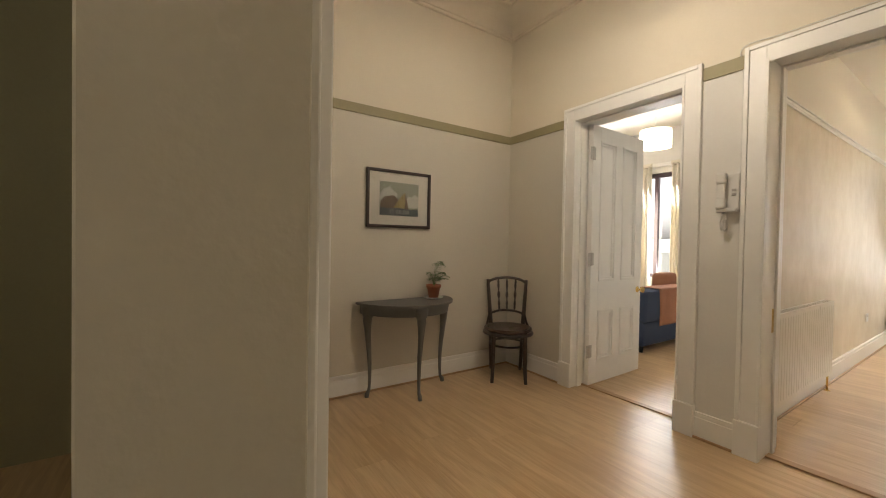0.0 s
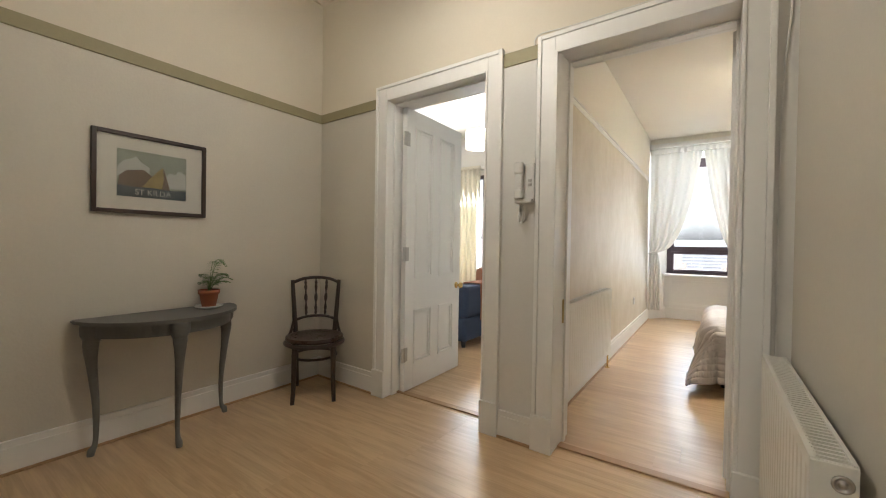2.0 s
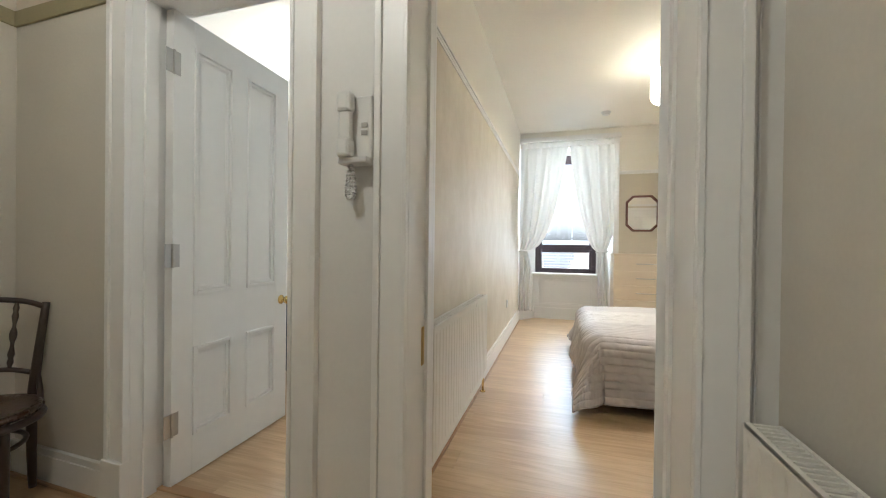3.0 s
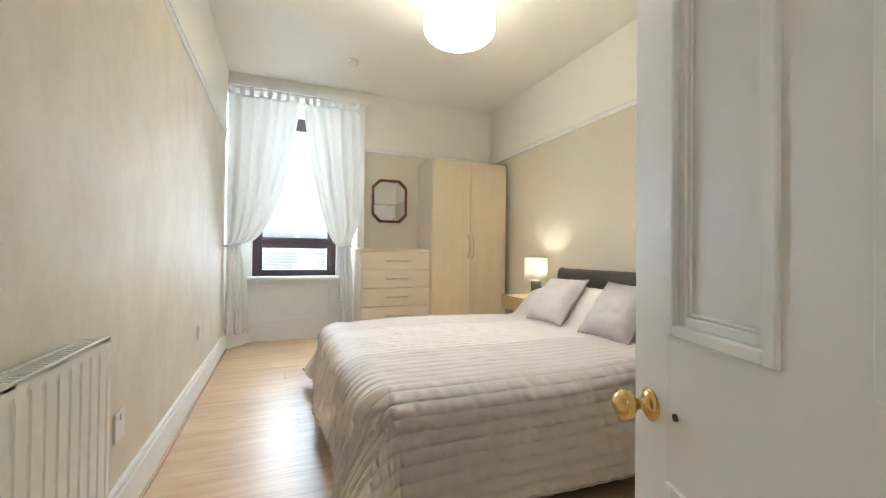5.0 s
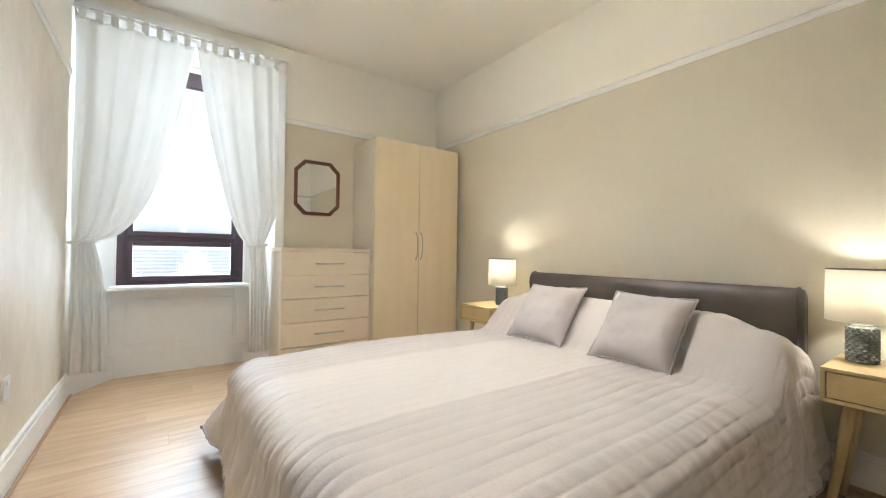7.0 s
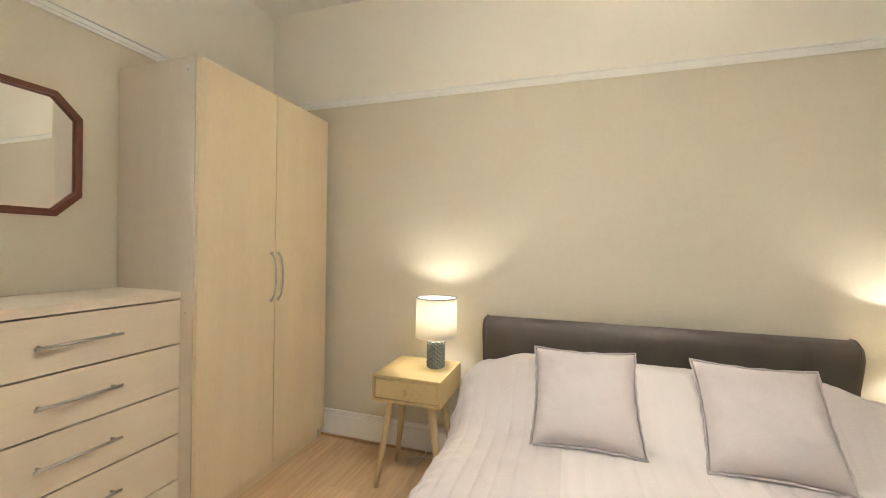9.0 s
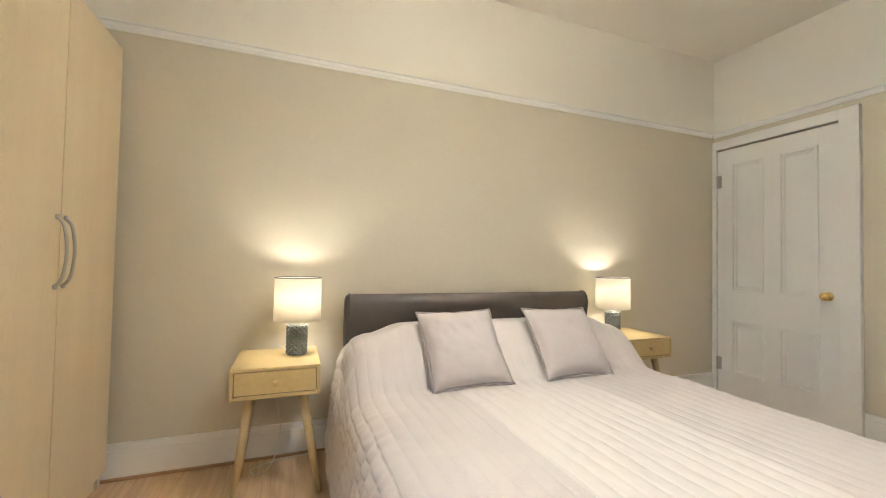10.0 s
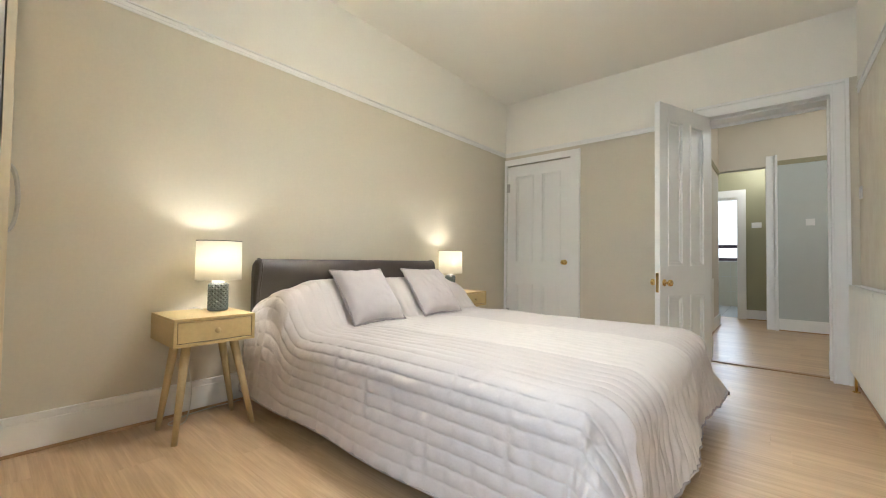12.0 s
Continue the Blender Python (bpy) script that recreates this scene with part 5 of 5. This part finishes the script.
def nightstand(m, label):
    n = thing("nightstand", label, "nightstand", m, "nightstands beside the bed")
    w, d = 0.365, 0.36
    part("body", boxes((0, 0, 0.440, w, 0.014, 0.556), (0, d - 0.014, 0.440, w, d, 0.556), (0, 0.014, 0.440, w, d - 0.014, 0.454), (w - 0.012, 0.014, 0.454, w, d - 0.014, 0.556), bevel=0.001), M_OAK, n)
    part("top", block(0.0, 0.0, 0.556, w, d, 0.570, bevel=0.002), M_OAK, n)
    dr = part("drawer", block(0.003, 0.0175, 0.4575, 0.020, d - 0.0175, 0.5525, bevel=0.0015), M_OAK, n)
    k = part("knob", lathe([(0.006, 0), (0.006, 0.008), (0.012, 0.013), (0.013, 0.019), (0.009, 0.023), (0.001, 0.024)], 18), M_OAK, dr, "round wooden knob", True)
    k.matrix_basis = pose(0.003, d / 2, 0.505, 0, -90, 0)
    # dark strip filling the slit below the drawer, its shade given as colour
    part("shadow_gap", block(0.008, 0.0145, 0.4545, 0.018, d - 0.0145, 0.4570), M_DARK, n)
    for x, fx in ((0.075, 0.016), (0.235, 0.272)):
        for y, fy in ((0.075, -0.008), (d - 0.075, d - 0.020)):
            part("leg", tube([(x, y, 0.441), (fx, fy, 0.0)], [0.021, 0.0125], 14), M_OAK_LEG, n, smooth=True)
    return n


ns = nightstand(pose(2.20, 5.515, 0), "light oak one-drawer nightstand on splayed legs")
copy_thing(ns, pose(2.235, 3.335, 0))


def table_lamp(m):
    t = thing("table_lamp", "lit table lamp with cream drum shade and diamond ceramic base", "table lamp", m, "bedside lamps")
    rows = 13
    prof = [(0.043, 0.002)] + [(0.0475, 0.008 + 0.132 * i / (rows - 1)) for i in range(rows)] + [(0.040, 0.148)]
    part("base", lathe(prof, 22, wobble=lambda i, j: 0 if j in (0, rows + 1) else (0.004 if (i + j) % 2 == 0 else -0.003)), M_CERAMIC, t, "grey-green ceramic base with diamond relief")
    part("collar", lathe([(0.030, 0.146), (0.030, 0.156), (0.012, 0.160), (0.012, 0.190), (0.016, 0.192), (0.016, 0.215), (0.002, 0.216)], 16), M_PLASTIC, t, smooth=True)
    bm = bmesh.new()
    n = 40
    for z0, z1, r0, r1 in ((0.165, 0.372, 0.109, 0.107),):
        lo = [bm.verts.new((r0 * math.cos(2 * math.pi * i / n), r0 * math.sin(2 * math.pi * i / n), z0)) for i in range(n)]
        hi = [bm.verts.new((r1 * math.cos(2 * math.pi * i / n), r1 * math.sin(2 * math.pi * i / n), z1)) for i in range(n)]
        for i in range(n):
            bm.faces.new((lo[i], lo[(i + 1) % n], hi[(i + 1) % n], hi[i]))
    sh = thick(part("shade", bm, M_SHADE, t, "cream cloth drum shade", True), 0.0015)
    for z, r_ in ((0.166, 0.109), (0.3715, 0.107)):
        part("rim", tube([(r_ * math.cos(a), r_ * math.sin(a), z) for a in [i * math.pi / 20 for i in range(40)]], 0.0022, 6, True), M_DARK if z > 0.3 else M_SHADE, sh, smooth=True)
    b = part("bulb", lathe([(0.012, 0.216), (0.020, 0.235), (0.027, 0.262), (0.022, 0.285), (0.001, 0.295)], 16), M_BULB, t, "glowing bulb", True)
    b.visible_shadow = False
    return t


M_BULB = glow("warm_bulb", (1.0, 0.80, 0.52), 6.0)
tl = table_lamp(pose(2.42, 5.615, 0.570))
copy_thing(tl, pose(2.455, 3.612, 0.570, 0, 0, 20))
solid("lamp_flex", tube(curve_points([(2.50, 5.66, 0.572), (2.585, 5.70, 0.565), (2.59, 5.72, 0.40), (2.575, 5.68, 0.15), (2.50, 5.72, 0.012), (2.44, 5.78, 0.008), (2.50, 5.80, 0.008), (2.56, 5.66, 0.008), (2.575, 5.42, 0.008)], 6), 0.0028, 6), M_CABLE, "clear lamp flex looped on the floor behind the nightstand", "cable", True)
solid("lamp_flex", tube(curve_points([(2.50, 3.58, 0.572), (2.59, 3.55, 0.565), (2.60, 3.50, 0.40), (2.595, 3.44, 0.18), (2.60, 3.40, 0.29)], 6), 0.0028, 6), M_CABLE, "clear lamp flex hanging behind the nightstand to the socket", "cable", True)

pl = thing("pendant_lamp", "lit white ribbed paper pendant shade under the bedroom ceiling", "pendant lamp", pose(1.23, 4.80, 0))
part("ceiling_rose", lathe([(0.030, 2.695), (0.045, 2.715), (0.050, 2.738)], 22), M_PLASTIC, pl, smooth=True)
part("flex", tube([(0, 0, 2.70), (0, 0, 2.56)], 0.004, 6), M_PLASTIC, pl)
bm = bmesh.new()
rings = [(0.205, 2.606), (0.216, 2.590)] + [(0.222 + 0.003 * (i % 2), 2.57 - 0.019 * i) for i in range(10)] + [(0.215, 2.375), (0.185, 2.352), (0.14, 2.345), (0.09, 2.341), (0.06, 2.340)]
n = 44
vs = [[bm.verts.new((r_ * math.cos(2 * math.pi * i / n), r_ * math.sin(2 * math.pi * i / n), z)) for i in range(n)] for r_, z in rings]
for a, b in zip(vs, vs[1:]):
    for i in range(n):
        bm.faces.new((a[i], a[(i + 1) % n], b[(i + 1) % n], b[i]))
# cap added to hold back the bright spot on the ceiling above
part("top_cap", lathe([(0.045, 2.618), (0.11, 2.616), (0.188, 2.612), (0.205, 2.606)], 44), M_CAP, pl, "thicker paper top added to dim the light on the ceiling", True)
ps = part("shade", bm, M_PAPER, pl, "white ribbed paper shade", True)
for r_, z in ((0.223, 2.55), (0.224, 2.50), (0.224, 2.45), (0.224, 2.40), (0.187, 2.351), (0.142, 2.344), (0.10, 2.341)):
    part("rib", tube([(r_ * math.cos(a), r_ * math.sin(a), z) for a in [i * math.pi / 22 for i in range(44)]], 0.0016, 5, True), M_WHITE, ps, smooth=True)

sm = thing("smoke_alarm", "round white smoke alarm on the bedroom ceiling", "smoke alarm", pose(0.78, 6.18, CEIL))
part("base", lathe([(0.050, -0.012), (0.054, -0.010), (0.055, 0.0)], 28), M_PLASTIC, sm, smooth=True)
part("cover", lathe([(0.001, -0.040), (0.028, -0.040), (0.034, -0.036), (0.036, -0.030), (0.044, -0.030), (0.049, -0.024), (0.049, -0.012)], 28), M_PLASTIC, sm, smooth=True)
part("vent_ring", lathe([(0.037, -0.0305), (0.042, -0.0305), (0.042, -0.029), (0.037, -0.029)], 28), M_STEEL, sm)


# ---------------------------------------------------------------- living room beyond the open door
sofa = thing("sofa", "navy cloth sofa seen from behind", "sofa", pose(-2.45, 3.62, 0))
part("base", block(0.0, 0.0, 0.07, 0.84, 1.75, 0.32, bevel=0.03), M_NAVY, sofa)
part("backrest", block(0.64, 0.0, 0.32, 0.85, 1.75, 0.66, bevel=0.04), M_NAVY, sofa)
part("armrest", block(0.0, 0.0, 0.32, 0.64, 0.2, 0.56, bevel=0.04), M_NAVY, sofa)
part("armrest", block(0.0, 1.55, 0.32, 0.64, 1.75, 0.56, bevel=0.04), M_NAVY, sofa)
for y in (0.24, 0.90):
    part("seat_cushion", block(0.0, y, 0.32, 0.64, y + 0.64, 0.44, bevel=0.03), M_NAVY, sofa)
for x, y in ((0.06, 0.06), (0.78, 0.06), (0.06, 1.69), (0.78, 1.69)):
    part("foot", lathe([(0.02, 0), (0.028, 0.07)], 12, at=(x, y, 0)), M_BLACK, sofa, smooth=True)


def throw_f(u, v):
    y = 3.90 + 0.75 * v + 0.01 * math.sin(u * 9)
    s = u * 0.85
    if s < 0.40:
        x, z = -1.594 + 0.003 * math.sin(v * 30), 0.27 + s
    elif s < 0.62:
        x, z = -1.594 - (s - 0.40), 0.672 + 0.004 * math.sin(v * 25)
    else:
        x, z = -1.822 - 0.003 * math.sin(v * 28), 0.672 - (s - 0.62)
    return (x, y, z)


th = solid("throw", sheet(30, 24, throw_f), M_THROW, "rust-coloured wool throw folded over the sofa back", "throw", True)
thick(th, 0.006)
cb = solid("scatter_cushion", block(-2.05, 4.55, 0.445, -1.90, 4.95, 0.80, bevel=0.05), M_THROW, "rust-red cushion standing on the sofa seat", "cushion", True)
lp = thing("pendant_lamp", "lit cream drum pendant lamp in the living room", "pendant lamp", pose(-2.32, 5.1, 0))
part("flex", tube([(0, 0, HCEIL), (0, 0, 2.75)], 0.004, 6), M_PLASTIC, lp)
structure("ceiling_rose", lathe([(0.36, HCEIL), (0.36, HCEIL - 0.012), (0.33, HCEIL - 0.028), (0.30, HCEIL - 0.020), (0.24, HCEIL - 0.026), (0.20, HCEIL - 0.040), (0.14, HCEIL - 0.030), (0.06, HCEIL - 0.045), (0.02, HCEIL - 0.045)], 48, at=(-2.32, 5.1, 0)), M_CEIL, "round moulded plaster ceiling rose", True)
part("ceiling_rose", lathe([(0.04, HCEIL - 0.03), (0.05, HCEIL - 0.002)], 18), M_PLASTIC, lp, smooth=True)
bm = bmesh.new()
lo = [bm.verts.new((0.20 * math.cos(2 * math.pi * i / 36), 0.20 * math.sin(2 * math.pi * i / 36), 2.50)) for i in range(36)]
hi = [bm.verts.new((0.20 * math.cos(2 * math.pi * i / 36), 0.20 * math.sin(2 * math.pi * i / 36), 2.74)) for i in range(36)]
for i in range(36):
    bm.faces.new((lo[i], lo[(i + 1) % 36], hi[(i + 1) % 36], hi[i]))
part("shade", bm, M_SHADE, lp, "cream cloth drum shade", True)
part("diffuser", lathe([(0.195, 2.512), (0.195, 2.515)], 36), M_PAPER, lp)


def living_drape(x0, x1, seed):
    def f(u, v):
        return (x0 + (x1 - x0) * u, 6.86 + 0.03 * math.sin(u * 38 + seed + 0.4 * math.sin(v * 4)), 2.62 - 2.58 * v)
    c = thing("curtain", "cream pleated full-length curtain in the living room", "curtain", group="living room curtains")
    thick(part("drape", sheet(90, 12, f), M_CREAMCLOTH, c, smooth=True), 0.002)
    part("heading", boxes((x0, 6.84, 2.60, x1, 6.88, 2.66), bevel=0.004), M_CREAMCLOTH, c)


living_drape(-3.95, -3.30, 0.4)
living_drape(-2.95, -2.45, 2.1)
solid("curtain_track", block(-4.1, 6.885, 2.60, -2.4, 6.998, 2.66, bevel=0.004), M_WHITE, "white curtain track above the living room window", "curtain track")
lw = tagged(new("window_2"), "living room window with brown frame", "window", "", "structure")
part("window_frame", boxes((-4.0, 7.05, 0.55, -3.93, 7.12, 2.5), (-2.67, 7.05, 0.55, -2.6, 7.12, 2.5), (-3.93, 7.05, 0.55, -2.67, 7.12, 0.62), (-3.93, 7.05, 2.42, -2.67, 7.12, 2.5), (-3.335, 7.05, 0.62, -3.265, 7.12, 2.42), bevel=0.004), M_UPVC, lw)
for x0, x1 in ((-3.93, -3.335), (-3.265, -2.67)):
    g = part("pane", block(x0, 7.085, 0.62, x1, 7.089, 2.42), M_GLASS, lw)
    g.visible_shadow = False
bc = thing("bookcase", "narrow black bookcase with books and ornaments", "bookcase", pose(-2.30, 6.55, 0))
part("side", block(0, 0, 0, 0.02, 0.28, 1.72), M_BLACK, bc)
part("side", block(0.38, 0, 0, 0.40, 0.28, 1.72), M_BLACK, bc)
part("back", block(0.02, 0.27, 0, 0.38, 0.28, 1.72), M_BLACK, bc)
for z in (0.05, 0.38, 0.72, 1.05, 1.38, 1.70):
    part("shelf", block(0.02, 0, z, 0.38, 0.27, z + 0.02), M_BLACK, bc)
rnd = random.Random(11)
for z in (0.40, 0.74, 1.07):
    x = 0.03
    while x < 0.30:
        w = rnd.uniform(0.02, 0.04)
        hgt = rnd.uniform(0.18, 0.26)
        solid("book", block(-2.30 + x, 6.60, z, -2.30 + x + w, 6.78, z + hgt, bevel=0.002), (M_TERRA, M_LIV, M_NAVY)[rnd.randrange(3)], "cloth-bound book standing on the black shelf", "book", group="books on the shelf")
        x += w + 0.003


# ---------------------------------------------------------------- bathroom beyond the corridor
bw = tagged(new("window_3"), "bathroom window with brown frame", "window", "", "structure")
part("window_frame", boxes((0.66, -3.56, 0.92, 0.72, -3.50, 2.22), (1.06, -3.56, 0.92, 1.12, -3.50, 2.22), (0.72, -3.56, 0.92, 1.06, -3.50, 0.98), (0.72, -3.56, 2.16, 1.06, -3.50, 2.22), (0.72, -3.56, 1.18, 1.06, -3.50, 1.25), bevel=0.004), M_UPVC, bw)
for z0, z1 in ((0.98, 1.18), (1.25, 2.16)):
    g = part("pane", block(0.72, -3.535, z0, 1.06, -3.531, z1), M_GLASS, bw)
    g.visible_shadow = False
tw = structure("wall_tiles", block(0.25, -3.45, 0, 1.75, -3.442, 0.90), M_SAUCER, "cream tiled dado in the bathroom")
for i in range(5):
    for j in range(3):
        part("tile", block(0.253 + i * 0.30, -3.442, 0.003 + j * 0.30, 0.547 + i * 0.30, -3.436, 0.297 + j * 0.30, bevel=0.002), M_TILE, tw)
ft = structure("floor_bathroom", block(0.25, -3.45, -0.02, 1.75, -1.45, -0.004), M_SUB, "pale tiled bathroom floor")
for i in range(5):
    for j in range(7):
        part("tile", block(0.253 + i * 0.30, -3.447 + j * 0.285, -0.004, 0.547 + i * 0.30, -3.167 + j * 0.285, 0.0), M_FTILE, ft)
tr = thing("towel_rail", "chrome towel rail on the bathroom wall", "towel rail")
part("bar", tube([(0.30, -3.38, 0.80), (0.62, -3.38, 0.80)], 0.01, 8), M_STEEL, tr, smooth=True)
for x in (0.31, 0.61):
    part("bracket", tube([(x, -3.38, 0.80), (x, -3.44, 0.80)], 0.008, 8), M_STEEL, tr, smooth=True)


# ---------------------------------------------------------------- outdoors, seen through the window
structure("ground", block(-900, -900, -9.2, 900, 900, -9.0), M_GRASS, "far grassy ground below the flat")
hs = thing("house", "sandstone house with slate roof and crow-stepped gable", "house", pose(0.6, 30, -9))
part("wall", block(-9, 0, 0, 9, 9, 7.2), M_STONE, hs)
bm = bmesh.new()
va = [bm.verts.new(v) for v in ((-9.2, -0.3, 7.1), (9.2, -0.3, 7.1), (9.2, 4.5, 10.0), (-9.2, 4.5, 10.0), (-9.2, 9.3, 7.1), (9.2, 9.3, 7.1))]
for q in ((0, 1, 2, 3), (3, 2, 5, 4), (0, 3, 4), (1, 5, 2)):
    bm.faces.new([va[i] for i in q])
roof = part("roof", bm, M_SLATE, hs)
bm = bmesh.new()
for i in range(14):
    t0 = i / 14
    box(bm, -9.2, -0.3 + 4.8 * t0 - 0.02, 7.1 + 2.9 * t0, 9.2, -0.3 + 4.8 * (t0 + 1 / 14) - 0.05, 7.1 + 2.9 * t0 + 0.12)
part("slate_course", bm, M_SLATE, roof)
for gx in (-2.3, 1.1, 4.3):
    bm = bmesh.new()
    for k in range(6):
        w = 1.55 - k * 0.25
        box(bm, gx - w, -1.2, 7.2 + k * 0.5, gx + w, -0.7, 7.7 + k * 0.5)
    box(bm, gx - 1.55, -1.2, 0, gx + 1.55, 0, 7.2)
    gable = part("stepped_gable", bm, M_STONE, hs, "crow-stepped sandstone gable")
    part("gable_window", block(gx - 0.35, -1.23, 7.6, gx + 0.35, -1.19, 8.8), M_LIV, gable)
part("chimney", boxes((5.0, 4.0, 9.4, 6.2, 5.0, 11.2), bevel=0.03), M_STONE, hs)
structure("backdrop", prism([(-600, 700), (-420, 690), (-150, 720), (120, 690), (420, 715), (700, 700), (700, 760), (-600, 760)], -9, 14), M_HILL, "far wooded hills with haze painted into their colour")


def tree(x, y, h, seed):
    rnd = random.Random(seed)
    t = thing("tree", "broad green tree behind the houses", "tree", pose(x, y, -9), "trees beyond the window")
    bm = tube([(0, 0, 0), (0.1, 0, h * 0.3), (0, 0.1, h * 0.6)], [0.35, 0.25, 0.12], 8)
    for i in range(6):
        a = rnd.uniform(0, 6.28)
        tube([(0, 0, h * 0.4), (math.cos(a) * h * 0.22, math.sin(a) * h * 0.22, h * 0.7)], [0.14, 0.04], 6, bm=bm)
    part("trunk", bm, M_BARK, t)
    bm = bmesh.new()
    for i in range(900):
        a, e, r_ = rnd.uniform(0, 6.28), rnd.uniform(-0.8, 1.5), rnd.uniform(0.55, 1.0) ** 0.5
        lob = 1 + 0.25 * math.sin(3 * a + seed) + 0.2 * math.sin(5 * e)
        c = Vector((math.cos(a) * math.cos(e), math.sin(a) * math.cos(e), 0.8 * math.sin(e))) * (h * 0.32 * r_ * lob) + Vector((0, 0, h * 0.68))
        u = Vector((rnd.uniform(-1, 1), rnd.uniform(-1, 1), rnd.uniform(-1, 1))).normalized() * 0.28
        w = u.orthogonal().normalized() * 0.2
        bm.faces.new([bm.verts.new(c + v) for v in (u, w, -u, -w)])
    part("crown", bm, M_LEAF, t)


for i, (x, y, h) in enumerate(((-9, 44, 9.6), (-3.5, 50, 9.9), (9, 47, 9.4), (-18, 52, 10.5))):
    tree(x, y, h, i + 2)


# ---------------------------------------------------------------- floors, board by board
def boards(name, x0, y0, x1, y1, label, seed, length=1.21, width=0.1925):
    base = structure(name, block(x0, y0, -0.03, x1, y1, -0.012), M_SUB, label)
    rnd = random.Random(seed)
    shared = {}
    y = y0
    while y < y1 - 0.01:
        w = min(width, y1 - y)
        x = x0 - rnd.uniform(0, length)
        while x < x1 - 0.01:
            a, b = max(x, x0), min(x + length, x1)
            if b - a > 0.03:
                key = (round(b - a, 3), round(w, 3))
                if key not in shared:
                    shared[key] = mesh_of("plank", block(0, 0, -0.012, key[0] - 0.0006, key[1] - 0.0007, 0.0), M_FLOOR)
                ob = new("plank", shared[key])
                ob.parent = base
                ob.location = (a, y, 0)
            x += length
        y += w
    return base


boards("floor_hall", WX - 0.02, -1.44, 1.7, 2.25, "beech laminate board floor in the hall", 4)
boards("floor_bedroom", LX - 0.05, 2.252, BX + 0.05, 7.25, "beech laminate board floor in the bedroom", 9)
boards("floor_living", -4.65, 2.252, -0.45, 7.05, "beech laminate board floor in the living room", 14)
